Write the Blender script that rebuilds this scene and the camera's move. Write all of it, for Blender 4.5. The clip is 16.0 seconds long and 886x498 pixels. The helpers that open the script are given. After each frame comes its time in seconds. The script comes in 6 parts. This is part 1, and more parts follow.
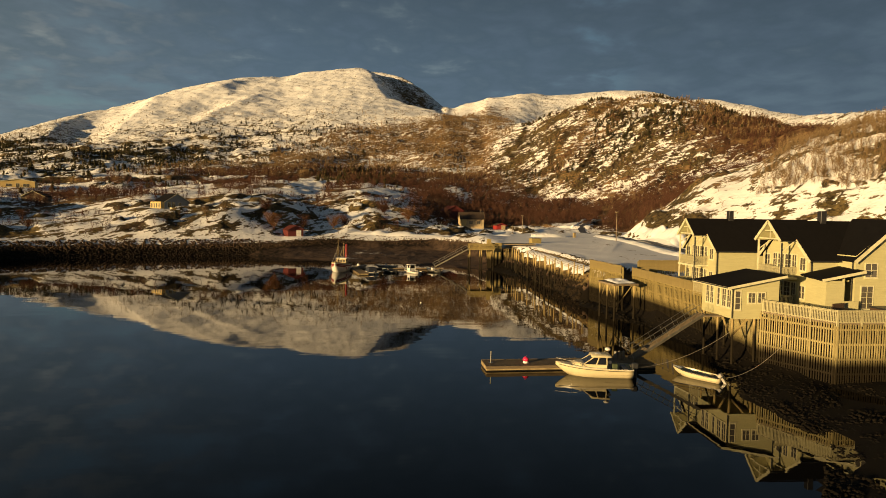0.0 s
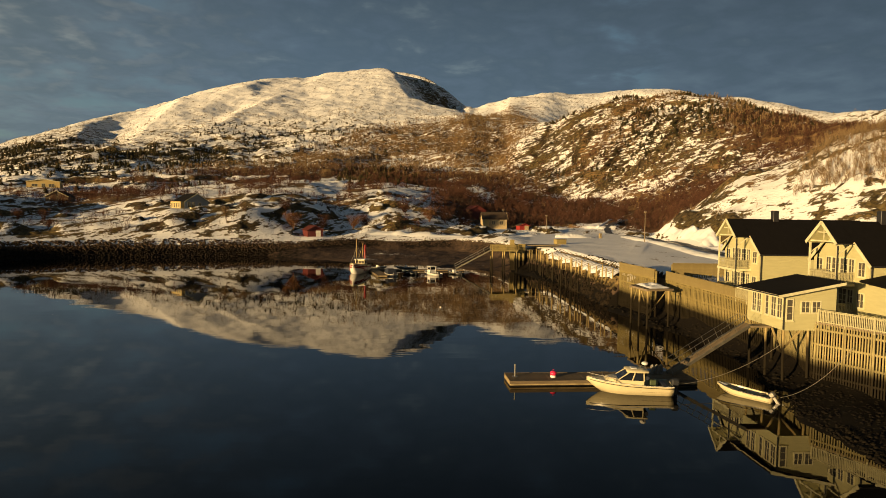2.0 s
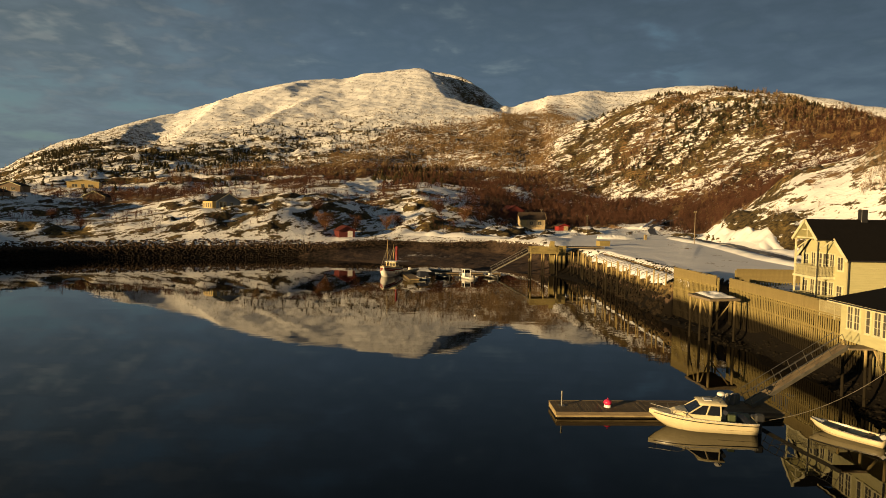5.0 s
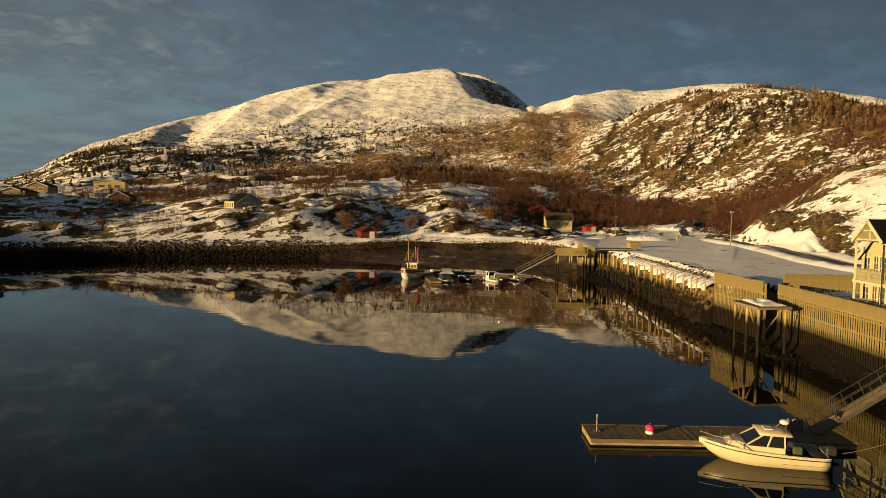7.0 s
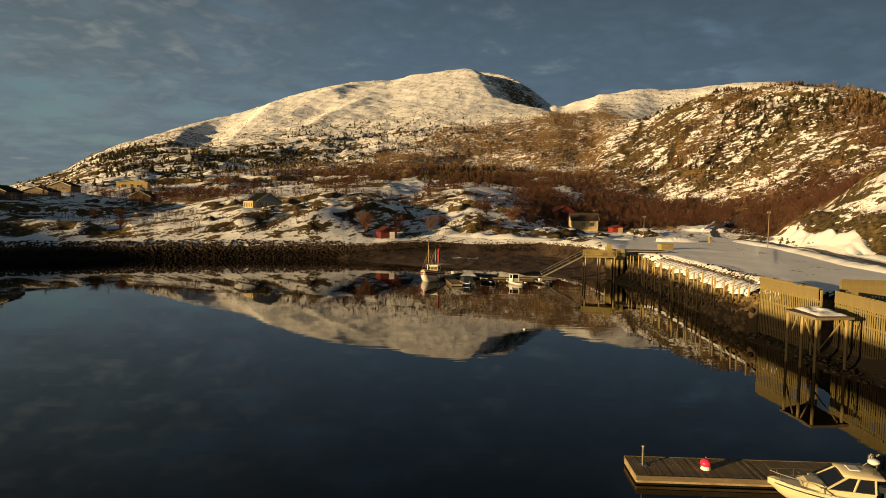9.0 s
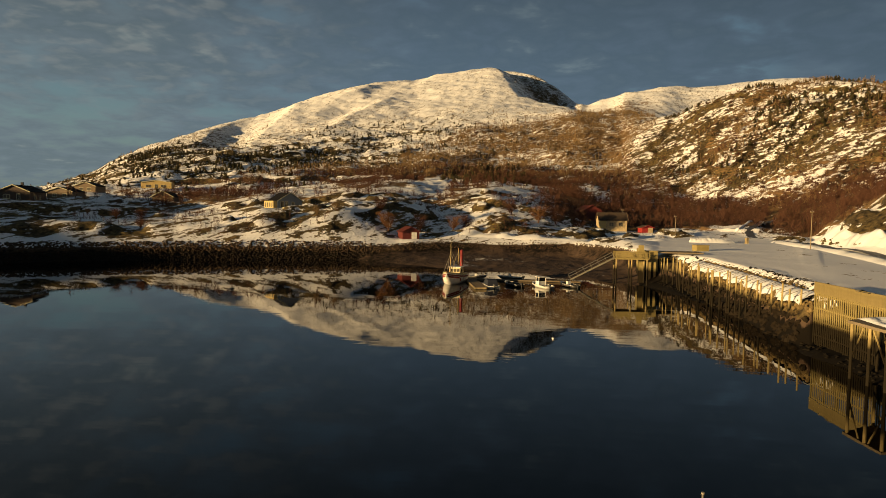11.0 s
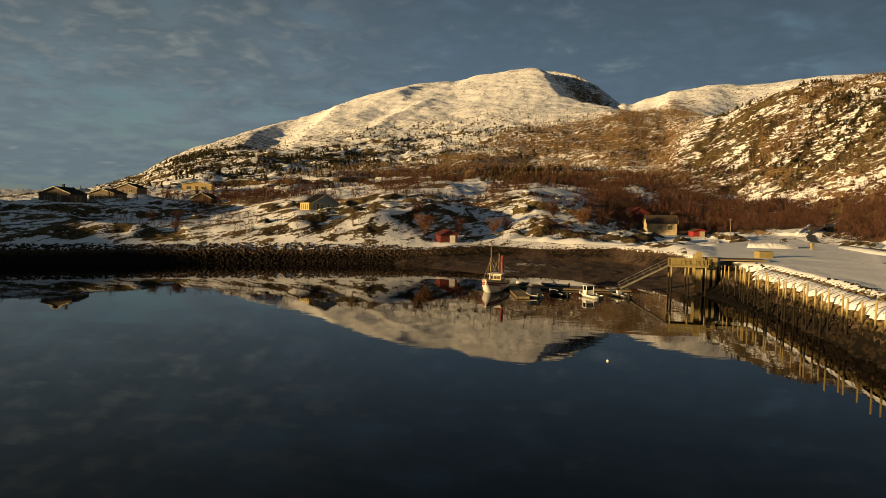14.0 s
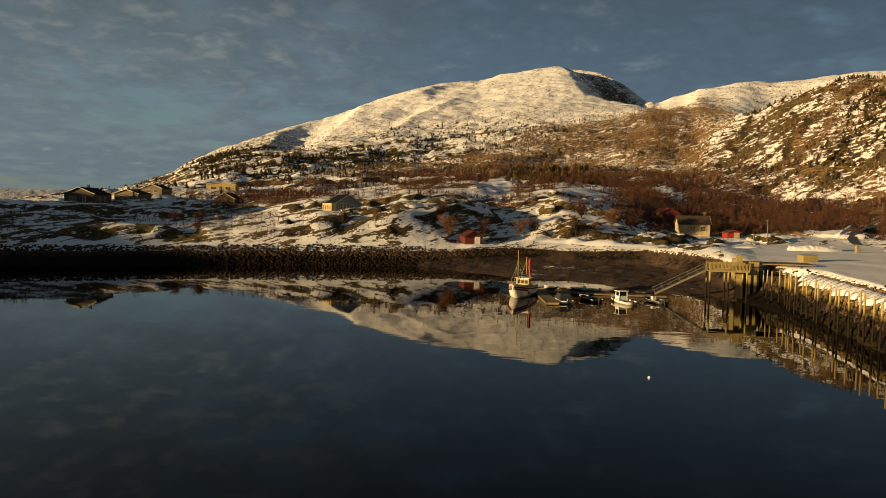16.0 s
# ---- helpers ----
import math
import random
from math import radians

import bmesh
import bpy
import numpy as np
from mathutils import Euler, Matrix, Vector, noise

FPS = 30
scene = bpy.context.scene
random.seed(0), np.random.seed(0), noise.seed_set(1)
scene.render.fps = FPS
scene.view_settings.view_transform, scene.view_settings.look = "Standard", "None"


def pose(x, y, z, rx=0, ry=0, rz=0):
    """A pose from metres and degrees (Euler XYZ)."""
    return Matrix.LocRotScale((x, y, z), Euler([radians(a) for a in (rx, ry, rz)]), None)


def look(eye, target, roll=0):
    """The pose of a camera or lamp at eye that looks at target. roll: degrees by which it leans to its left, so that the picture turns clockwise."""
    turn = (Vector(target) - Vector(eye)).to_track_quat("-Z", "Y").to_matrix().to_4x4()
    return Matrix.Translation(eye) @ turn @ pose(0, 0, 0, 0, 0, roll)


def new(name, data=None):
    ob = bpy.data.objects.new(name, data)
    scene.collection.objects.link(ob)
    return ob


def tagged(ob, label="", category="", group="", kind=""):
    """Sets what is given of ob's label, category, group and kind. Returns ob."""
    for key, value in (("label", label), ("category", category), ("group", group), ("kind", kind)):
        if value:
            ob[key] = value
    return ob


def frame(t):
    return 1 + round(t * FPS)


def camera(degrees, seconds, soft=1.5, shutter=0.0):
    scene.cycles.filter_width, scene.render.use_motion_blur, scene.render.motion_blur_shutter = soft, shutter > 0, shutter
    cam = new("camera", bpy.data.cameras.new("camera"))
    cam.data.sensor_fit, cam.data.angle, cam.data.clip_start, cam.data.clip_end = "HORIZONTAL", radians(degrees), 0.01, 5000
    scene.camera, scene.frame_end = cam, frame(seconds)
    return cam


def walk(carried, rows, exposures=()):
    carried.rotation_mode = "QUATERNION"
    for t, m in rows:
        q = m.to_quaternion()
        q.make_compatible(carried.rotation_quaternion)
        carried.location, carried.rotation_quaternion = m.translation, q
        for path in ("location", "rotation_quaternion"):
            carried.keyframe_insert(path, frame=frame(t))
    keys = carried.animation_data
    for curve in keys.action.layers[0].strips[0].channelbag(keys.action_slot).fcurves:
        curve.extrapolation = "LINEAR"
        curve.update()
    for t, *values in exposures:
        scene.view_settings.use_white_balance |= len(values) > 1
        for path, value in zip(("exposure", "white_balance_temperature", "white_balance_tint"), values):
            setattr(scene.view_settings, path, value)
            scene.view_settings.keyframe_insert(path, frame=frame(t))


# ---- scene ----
cam = camera(70.3, 16.0, soft=0.9)
PATH = [
    (0, (0.023, 0.644, 13.536), (0.202, 2.632, 13.416), 0.8),
    (0.5, (0.22, 1.832, 13.551), (0.377, 3.822, 13.431), 0.8),
    (1, (0.364, 3.008, 13.563), (0.503, 5.0, 13.442), 0.9),
    (1.5, (0.521, 4.054, 13.535), (0.646, 6.047, 13.414), 0.8),
    (2, (0.622, 5.112, 13.518), (0.73, 7.106, 13.397), 0.8),
    (2.5, (0.728, 6.263, 13.501), (0.817, 8.258, 13.38), 0.8),
    (3, (0.842, 7.509, 13.484), (0.911, 9.505, 13.362), 0.8),
    (3.5, (0.986, 8.81, 13.464), (1.035, 10.806, 13.343), 0.9),
    (4, (1.065, 10.054, 13.45), (1.095, 12.051, 13.328), 0.8),
    (6.5, (1.386, 16.016, 13.331), (1.321, 18.011, 13.21), 0.9),
    (7, (1.484, 17.209, 13.302), (1.398, 19.204, 13.181), 0.8),
    (7.5, (1.511, 18.463, 13.225), (1.406, 20.457, 13.104), 0.8),
    (8, (1.502, 19.728, 13.168), (1.378, 21.721, 13.047), 0.8),
    (8.5, (1.44, 20.999, 13.127), (1.3, 22.991, 13.007), 0.9),
    (9, (1.348, 22.254, 13.094), (1.192, 24.244, 12.974), 0.9),
    (11.5, (1.132, 28.488, 13.064), (0.878, 30.469, 12.943), 0.9),
    (12, (1.036, 29.664, 13.088), (0.761, 31.642, 12.969), 1.0),
    (12.5, (0.857, 30.832, 13.138), (0.563, 32.807, 13.017), 0.9),
    (13, (0.637, 31.987, 13.21), (0.325, 33.959, 13.09), 0.9),
    (13.5, (0.486, 33.128, 13.268), (0.153, 35.097, 13.148), 0.9),
    (14, (0.293, 34.266, 13.329), (-0.063, 36.23, 13.21), 0.9),
    (14.5, (0.056, 35.369, 13.396), (-0.32, 37.33, 13.277), 0.9),
    (15, (-0.152, 36.405, 13.47), (-0.545, 38.363, 13.35), 1.0),
    (15.5, (-0.4, 37.399, 13.54), (-0.811, 39.353, 13.419), 0.9),
    (16, (-0.681, 38.384, 13.589), (-1.111, 40.334, 13.468), 0.9),
]
walk(cam, [(t, look(eye, target, roll)) for t, eye, target, roll in PATH])

# ---- world, sun, exposure ----
SUN_FROM = Vector((-0.80, -0.60, 0.0)).normalized()
SUN_ELEV = radians(5.5)
world = bpy.data.worlds.new("winter_sky")
scene.world = world
world.use_nodes = True


def node(tree, kind, **inputs):
    n = tree.nodes.new(kind)
    for key, value in inputs.items():
        n.inputs[key.replace("_", " ")].default_value = value
    return n


def ramp(tree, src, stops, smooth=False):
    n = tree.nodes.new("ShaderNodeValToRGB")
    n.color_ramp.interpolation = "EASE" if smooth else "LINEAR"
    els = n.color_ramp.elements
    while len(els) < len(stops):
        els.new(0.5)
    for e, (p, c) in zip(els, stops):
        e.position = p
        e.color = (c, c, c, 1) if not isinstance(c, tuple) else (*c, 1)
    tree.links.new(src, n.inputs[0])
    return n.outputs[0]


def mix(tree, fac, a, b, kind="MIX"):
    n = tree.nodes.new("ShaderNodeMix")
    n.data_type, n.blend_type = "RGBA", kind
    for sock, v in ((n.inputs[0], fac), (n.inputs[6], a), (n.inputs[7], b)):
        if isinstance(v, bpy.types.NodeSocket):
            tree.links.new(v, sock)
        else:
            sock.default_value = v if not isinstance(v, tuple) else (*v, 1)
    return n.outputs[2]


def calc(tree, op, a, b=0.0, clamp=False):
    n = tree.nodes.new("ShaderNodeMath")
    n.operation, n.use_clamp = op, clamp
    for sock, v in ((n.inputs[0], a), (n.inputs[1], b)):
        if isinstance(v, bpy.types.NodeSocket):
            tree.links.new(v, sock)
        else:
            sock.default_value = v
    return n.outputs[0]


def noise_tex(tree, vec, scale, detail=4.0, rough=0.55, dist=0.0):
    n = tree.nodes.new("ShaderNodeTexNoise")
    n.inputs["Scale"].default_value, n.inputs["Detail"].default_value = scale, detail
    n.inputs["Roughness"].default_value, n.inputs["Distortion"].default_value = rough, dist
    if vec is not None:
        tree.links.new(vec, n.inputs["Vector"])
    return n.outputs["Fac"]


def sky_nodes():
    t = world.node_tree
    t.nodes.clear()
    out = t.nodes.new("ShaderNodeOutputWorld")
    bg = t.nodes.new("ShaderNodeBackground")
    sky = t.nodes.new("ShaderNodeTexSky")
    sky.sky_type, sky.sun_disc = "NISHITA", False
    sky.sun_elevation = SUN_ELEV
    sky.sun_rotation = math.atan2(SUN_FROM.x, SUN_FROM.y)
    co = t.nodes.new("ShaderNodeTexCoord")
    # cloud sheets seen in perspective: direction divided by its height
    sep = t.nodes.new("ShaderNodeSeparateXYZ")
    t.links.new(co.outputs["Generated"], sep.inputs[0])
    h = calc(t, "ADD", calc(t, "ABSOLUTE", sep.outputs[2]), 0.16)
    comb = t.nodes.new("ShaderNodeCombineXYZ")
    t.links.new(calc(t, "DIVIDE", sep.outputs[0], h), comb.inputs[0])
    t.links.new(calc(t, "DIVIDE", sep.outputs[1], h), comb.inputs[1])
    big = noise_tex(t, comb.outputs[0], 0.55, 5, 0.5, 0.5)
    fine = noise_tex(t, comb.outputs[0], 4.5, 4, 0.55, 0.2)
    both = calc(t, "ADD", calc(t, "MULTIPLY", big, 0.72), calc(t, "MULTIPLY", fine, 0.28))
    cover = ramp(t, both, [(0.34, 0.45), (0.48, 1.0)], True)
    cover = calc(t, "MAXIMUM", cover, calc(t, "MULTIPLY", calc(t, "SUBTRACT", sep.outputs[0], 0.12), 4.0, True))
    lumps = ramp(t, calc(t, "ADD", calc(t, "MULTIPLY", fine, 0.5), calc(t, "MULTIPLY", big, 0.5)), [(0.38, (1.18, 1.17, 1.15)), (0.47, (0.98, 0.98, 1.0)), (0.52, (0.89, 0.91, 0.92)), (0.57, (1.0, 0.99, 0.98)), (0.63, (1.55, 1.42, 1.26))])
    clear = mix(t, 1.0, sky.outputs[0], SKY_BLUE, "MULTIPLY")
    warm = calc(t, "MULTIPLY", calc(t, "SUBTRACT", -0.15, sep.outputs[0]), 2.6, True)
    clouds = mix(t, 1.0, lumps, mix(t, warm, CLOUD, (0.75, 0.98, 1.11)), "MULTIPLY")
    low = ramp(t, calc(t, "ABSOLUTE", sep.outputs[2]), [(0.0, (1.22, 1.22, 1.17)), (0.12, (1.22, 1.22, 1.20)), (0.24, (0.98, 0.99, 0.99)), (0.42, (0.54, 0.53, 0.52))])
    clouds = mix(t, 1.0, clouds, low, "MULTIPLY")
    side = calc(t, "ADD", 1.0, calc(t, "MULTIPLY", calc(t, "SUBTRACT", calc(t, "MULTIPLY", sep.outputs[1], 0.3), sep.outputs[0]), 0.34))
    clouds = mix(t, 1.0, clouds, side, "MULTIPLY")
    # small broken clouds high in the west
    west = calc(t, "MULTIPLY", calc(t, "SUBTRACT", -0.18, sep.outputs[0]), 3.0, True)
    west = calc(t, "MULTIPLY", west, calc(t, "MULTIPLY", calc(t, "SUBTRACT", sep.outputs[2], 0.10), 7.0, True))
    puff = ramp(t, noise_tex(t, comb.outputs[0], 9.0, 3, 0.5, 0.2), [(0.46, 0.0), (0.70, 1.0)], True)
    clouds = mix(t, calc(t, "MULTIPLY", puff, calc(t, "MULTIPLY", west, 0.30)), clouds, mix(t, 1.0, low, (2.7, 2.7, 2.45), "MULTIPLY"))
    col = mix(t, cover, clear, clouds)
    t.links.new(col, bg.inputs[0])
    bg.inputs[1].default_value = SKY_STRENGTH
    t.links.new(bg.outputs[0], out.inputs[0])


SKY_STRENGTH, SKY_BLUE, CLOUD = 0.075, (0.55, 0.80, 1.0), (0.66, 0.97, 1.27)
sky_nodes()
sun = new("sun", bpy.data.lights.new("sun", "SUN"))
sun.data.energy, sun.data.angle, sun.data.color = 5.0, radians(0.6), (1.0, 0.67, 0.30)
sun.matrix_world = look(SUN_FROM * 100 * math.cos(SUN_ELEV) + Vector((0, 0, 100 * math.sin(SUN_ELEV))), (0, 0, 0))

scene.view_settings.exposure = 0.78

# ---- materials ----


def material(name, rough=0.7, metal=0.0):
    m = bpy.data.materials.new(name)
    m.use_nodes = True
    t = m.node_tree
    b = t.nodes["Principled BSDF"]
    b.inputs["Roughness"].default_value, b.inputs["Metallic"].default_value = rough, metal
    if rough > 0.7:
        b.inputs["Specular IOR Level"].default_value = 0.12
    return m, t, b


def coords(t, scale=(1, 1, 1), kind="Object"):
    co = t.nodes.new("ShaderNodeTexCoord")
    mp = t.nodes.new("ShaderNodeMapping")
    mp.inputs["Scale"].default_value = scale
    t.links.new(co.outputs[kind], mp.inputs[0])
    return mp.outputs[0]


def bump(t, b, height, strength=0.3, distance=0.02):
    n = t.nodes.new("ShaderNodeBump")
    n.inputs["Strength"].default_value, n.inputs["Distance"].default_value = strength, distance
    t.links.new(height, n.inputs["Height"])
    t.links.new(n.outputs[0], b.inputs["Normal"])


def world_z(t):
    g = t.nodes.new("ShaderNodeNewGeometry")
    s = t.nodes.new("ShaderNodeSeparateXYZ")
    t.links.new(g.outputs["Position"], s.inputs[0])
    return s.outputs[2], g


def painted(name, col, rough=0.55, metal=0.0, var=0.18, scale=(3, 3, 3), grime=0.25):
    """Paint, plastic or metal with mild mottling and grime."""
    m, t, b = material(name, rough, metal)
    v = coords(t, scale)
    n1, n2 = noise_tex(t, v, 0.7, 3), noise_tex(t, v, 9, 4, 0.7)
    lo = tuple(c * (1 - grime) for c in col)
    hi = tuple(min(1, c * (1 + var * 0.5)) for c in col)
    base = mix(t, ramp(t, n1, [(0.3, 0.0), (0.7, 1.0)]), lo, hi)
    t.links.new(mix(t, ramp(t, n2, [(0.35, 0.25), (0.6, 0.0)]), base, tuple(c * (1 - grime * 1.4) for c in col)), b.inputs["Base Color"])
    t.links.new(calc(t, "ADD", calc(t, "MULTIPLY", n2, 0.25), rough - 0.12), b.inputs["Roughness"])
    bump(t, b, n2, 0.12, 0.01)
    return m


def clad(name, col, pitch=0.16):
    """Painted horizontal weatherboards: lapped boards with a shadow gap, in relief only."""
    m, t, b = material(name, 0.6)
    z, g = world_z(t)
    saw = calc(t, "FRACT", calc(t, "DIVIDE", z, pitch))
    n = noise_tex(t, coords(t, (0.6, 0.6, 4)), 1.4, 4)
    base = mix(t, ramp(t, n, [(0.3, 0.0), (0.7, 1.0)]), tuple(c * 0.88 for c in col), col)
    t.links.new(base, b.inputs["Base Color"])
    bump(t, b, saw, 0.55, 0.02)
    return m


def timber(name, col, dark, tidal=0.0, stretch=(6, 6, 0.6)):
    """Weathered timber; below the tide line it carries dark wet weed."""
    m, t, b = material(name, 0.75)
    v = coords(t, stretch)
    g1, g2 = noise_tex(t, v, 3.0, 6, 0.65, 0.4), noise_tex(t, coords(t), 0.5, 2)
    info = t.nodes.new("ShaderNodeObjectInfo")
    base = mix(t, ramp(t, g1, [(0.32, 0.0), (0.68, 1.0)]), dark, col)
    base = mix(t, calc(t, "MULTIPLY", info.outputs["Random"], 0.45), base, tuple(c * 0.6 for c in col))
    base = mix(t, ramp(t, g2, [(0.42, 0.0), (0.7, 0.5)]), base, tuple(c * 0.7 for c in dark))
    if tidal:
        z, g = world_z(t)
        edge = calc(t, "ADD", z, calc(t, "MULTIPLY", noise_tex(t, coords(t, (1, 1, 0.3), "Object"), 1.3, 4), 1.3))
        wet = ramp(t, calc(t, "DIVIDE", edge, 6.0), [(tidal / 6.0 + 0.04, 1.0), (tidal / 6.0 + 0.20, 0.0)])
        base = mix(t, wet, base, (0.014, 0.011, 0.006))
    t.links.new(base, b.inputs["Base Color"])
    bump(t, b, g1, 0.35, 0.01)
    return m


M_CREAM = clad("cream_weatherboard", (0.47, 0.445, 0.24))
M_TRIM = painted("cream_trim_paint", (0.62, 0.59, 0.38), 0.5)
M_RAIL = painted("cream_railing_paint", (0.42, 0.39, 0.23), 0.55, grime=0.35)
M_ROOF = painted("black_roof_tile", (0.006, 0.0055, 0.0055), 0.85, var=0.3)
M_BLACK = painted("black_metal", (0.02, 0.02, 0.022), 0.5)
# blue-grey stands in for the shade on the knoll cottage's walls
M_SHADEWALL = clad("shade_grey_weatherboard", (0.20, 0.24, 0.30))
M_FENCE = timber("pale_treated_timber", (0.36, 0.29, 0.12), (0.20, 0.16, 0.062), 2.7)
M_WALLSLAT = timber("deck_wall_timber", (0.40, 0.345, 0.165), (0.22, 0.18, 0.08), 1.9)
M_POLE = timber("mooring_pole_timber", (0.50, 0.40, 0.18), (0.28, 0.21, 0.09), 3.3)
M_BOARD = timber("greyed_fence_boards", (0.30, 0.24, 0.105), (0.17, 0.135, 0.06))
M_DECK = timber("weathered_deck_timber", (0.30, 0.24, 0.16), (0.15, 0.12, 0.08), 0.0, (0.6, 6, 6))
M_FLOAT = timber("pontoon_timber", (0.23, 0.18, 0.115), (0.12, 0.092, 0.058), 0.0, (0.6, 5, 5))
M_WATERLINE = painted("dark_waterline", (0.010, 0.008, 0.005), 0.4, grime=0.4)
M_CONC = painted("stained_concrete", (0.38, 0.30, 0.16), 0.85, grime=0.55, scale=(2, 2, 1))
M_GEL = painted("cream_gelcoat", (0.60, 0.53, 0.33), 0.25, var=0.05, grime=0.08)
M_WHITE = painted("white_paint", (0.78, 0.77, 0.72), 0.45, grime=0.2)
M_BROWNROOF = painted("weathered_brown_roof", (0.085, 0.062, 0.045), 0.85, grime=0.4)
M_RED = painted("red_paint", (0.30, 0.025, 0.022), 0.6, grime=0.35)
M_BARNROOF = painted("dull_red_roof", (0.10, 0.026, 0.020), 0.8, grime=0.4)
M_BARN = clad("barn_red_boards", (0.10, 0.016, 0.012), 0.2)
M_OCHRE = clad("ochre_boards", (0.50, 0.37, 0.14), 0.2)
M_BROWN = clad("brown_stained_boards", (0.075, 0.046, 0.028), 0.2)
M_TANWALL = clad("tan_boards", (0.15, 0.10, 0.052), 0.2)
M_STONE = painted("rendered_masonry", (0.50, 0.40, 0.24), 0.9, grime=0.4)
M_ALU = painted("galvanised_steel", (0.32, 0.31, 0.28), 0.42, 0.9, grime=0.3)
M_DULLSTEEL = painted("dull_steel", (0.16, 0.15, 0.12), 0.6, 0.4, grime=0.4)
M_DARK = painted("dark_plastic", (0.025, 0.027, 0.03), 0.45)
M_NAVY = painted("navy_canvas", (0.03, 0.035, 0.05), 0.8)
M_ROPE = painted("grey_rope", (0.30, 0.27, 0.22), 0.9)
M_PINK = painted("pink_buoy_plastic", (0.75, 0.03, 0.10), 0.4, grime=0.1)
M_ORANGE = painted("orange_float_plastic", (0.62, 0.13, 0.03), 0.5, grime=0.15)
M_GREEN = painted("moss_green_rubber", (0.05, 0.07, 0.03), 0.7)


def glass_material():
    m, t, b = material("window_glass", 0.06)
    b.inputs["Base Color"].default_value = (0.085, 0.078, 0.062, 1)
    b.inputs["Specular IOR Level"].default_value = 0.6
    return m


M_GLASS = glass_material()
M_TINT = painted("smoked_glass", (0.010, 0.011, 0.013), 0.16, var=0.0, grime=0.0)


def snow_material():
    m, t, b = material("snow", 0.85)
    v = coords(t)
    n1, n2 = noise_tex(t, v, 0.35, 5, 0.6), noise_tex(t, v, 2.5, 5, 0.7)
    t.links.new(mix(t, n1, (0.74, 0.77, 0.82), (0.86, 0.86, 0.86)), b.inputs["Base Color"])
    bump(t, b, calc(t, "ADD", n1, calc(t, "MULTIPLY", n2, 0.25)), 0.6, 0.25)
    return m


M_SNOW = snow_material()


def terrain_material():
    """Snow where it can lie, rock where steep, scrub floor, tidal weed and painted deck shade where the cover says so.
    """
    m, t, b = material("snowy_terrain", 0.9)
    at = t.nodes.new("ShaderNodeAttribute")
    at.attribute_name = "cover"
    sc = t.nodes.new("ShaderNodeSeparateColor")
    t.links.new(at.outputs["Color"], sc.inputs[0])
    scrub, bare, wet = sc.outputs[0], sc.outputs[1], sc.outputs[2]
    v = coords(t)
    z, g = world_z(t)
    sn = t.nodes.new("ShaderNodeSeparateXYZ")
    t.links.new(g.outputs["Normal"], sn.inputs[0])
    # beds dip towards the west: turned first, then drawn out along the bed
    tilt = coords(t)
    tilt.node.inputs["Rotation"].default_value = (0.0, 0.30, 0.0)
    bed = t.nodes.new("ShaderNodeMapping")
    bed.inputs["Scale"].default_value = (0.9, 0.7, 4.2)
    t.links.new(tilt, bed.inputs[0])
    strata = bed.outputs[0]
    n_big, n_mid, n_fine = noise_tex(t, v, 0.045, 7, 0.68), noise_tex(t, strata, 0.16, 6, 0.66, 0.4), noise_tex(t, v, 0.9, 5, 0.65)
    snow = mix(t, n_mid, (0.80, 0.82, 0.85), (0.92, 0.91, 0.90))
    rock = mix(t, ramp(t, n_fine, [(0.35, 0.0), (0.65, 1.0)]), (0.011, 0.009, 0.007), mix(t, ramp(t, n_big, [(0.40, 0.0), (0.62, 1.0)]), (0.095, 0.072, 0.038), (0.20, 0.145, 0.055)))
    brush = mix(t, ramp(t, n_mid, [(0.35, 0.0), (0.65, 1.0)]), mix(t, ramp(t, n_big, [(0.42, 0.0), (0.58, 1.0)]), (0.058, 0.029, 0.016), (0.095, 0.060, 0.027)), mix(t, ramp(t, n_big, [(0.42, 0.0), (0.58, 1.0)]), (0.16, 0.092, 0.045), (0.26, 0.165, 0.078)))
    # weed tone, also used as painted shade under the quay deck
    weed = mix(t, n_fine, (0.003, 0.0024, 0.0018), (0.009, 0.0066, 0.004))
    sand = mix(t, n_mid, (0.045, 0.030, 0.021), (0.10, 0.068, 0.048))
    slope = calc(t, "MAXIMUM", calc(t, "SUBTRACT", 0.86, sn.outputs[2]), 0.0)
    g1 = calc(t, "MULTIPLY", calc(t, "SUBTRACT", n_fine, 0.5), 1.7)
    g2 = calc(t, "MULTIPLY", calc(t, "SUBTRACT", n_mid, 0.5), 4.2)
    g3 = calc(t, "MULTIPLY", calc(t, "SUBTRACT", n_big, 0.5), 1.6)
    grain = calc(t, "ADD", calc(t, "ADD", g1, g2), g3)
    r = calc(t, "ADD", calc(t, "ADD", calc(t, "SUBTRACT", calc(t, "MULTIPLY", bare, 1.3), 0.3), grain), calc(t, "MULTIPLY", slope, 1.6))
    col = mix(t, ramp(t, r, [(0.37, 0.0), (0.52, 1.0)]), snow, rock)
    sfac = calc(t, "ADD", scrub, calc(t, "MULTIPLY", grain, 0.6))
    col = mix(t, ramp(t, sfac, [(0.42, 0.0), (0.60, 1.0)]), col, brush)
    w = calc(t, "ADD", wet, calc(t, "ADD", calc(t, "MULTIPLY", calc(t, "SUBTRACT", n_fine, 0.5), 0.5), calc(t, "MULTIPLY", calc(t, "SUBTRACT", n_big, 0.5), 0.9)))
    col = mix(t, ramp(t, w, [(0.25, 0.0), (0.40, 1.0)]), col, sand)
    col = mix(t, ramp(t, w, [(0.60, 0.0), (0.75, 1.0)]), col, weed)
    t.links.new(col, b.inputs["Base Color"])
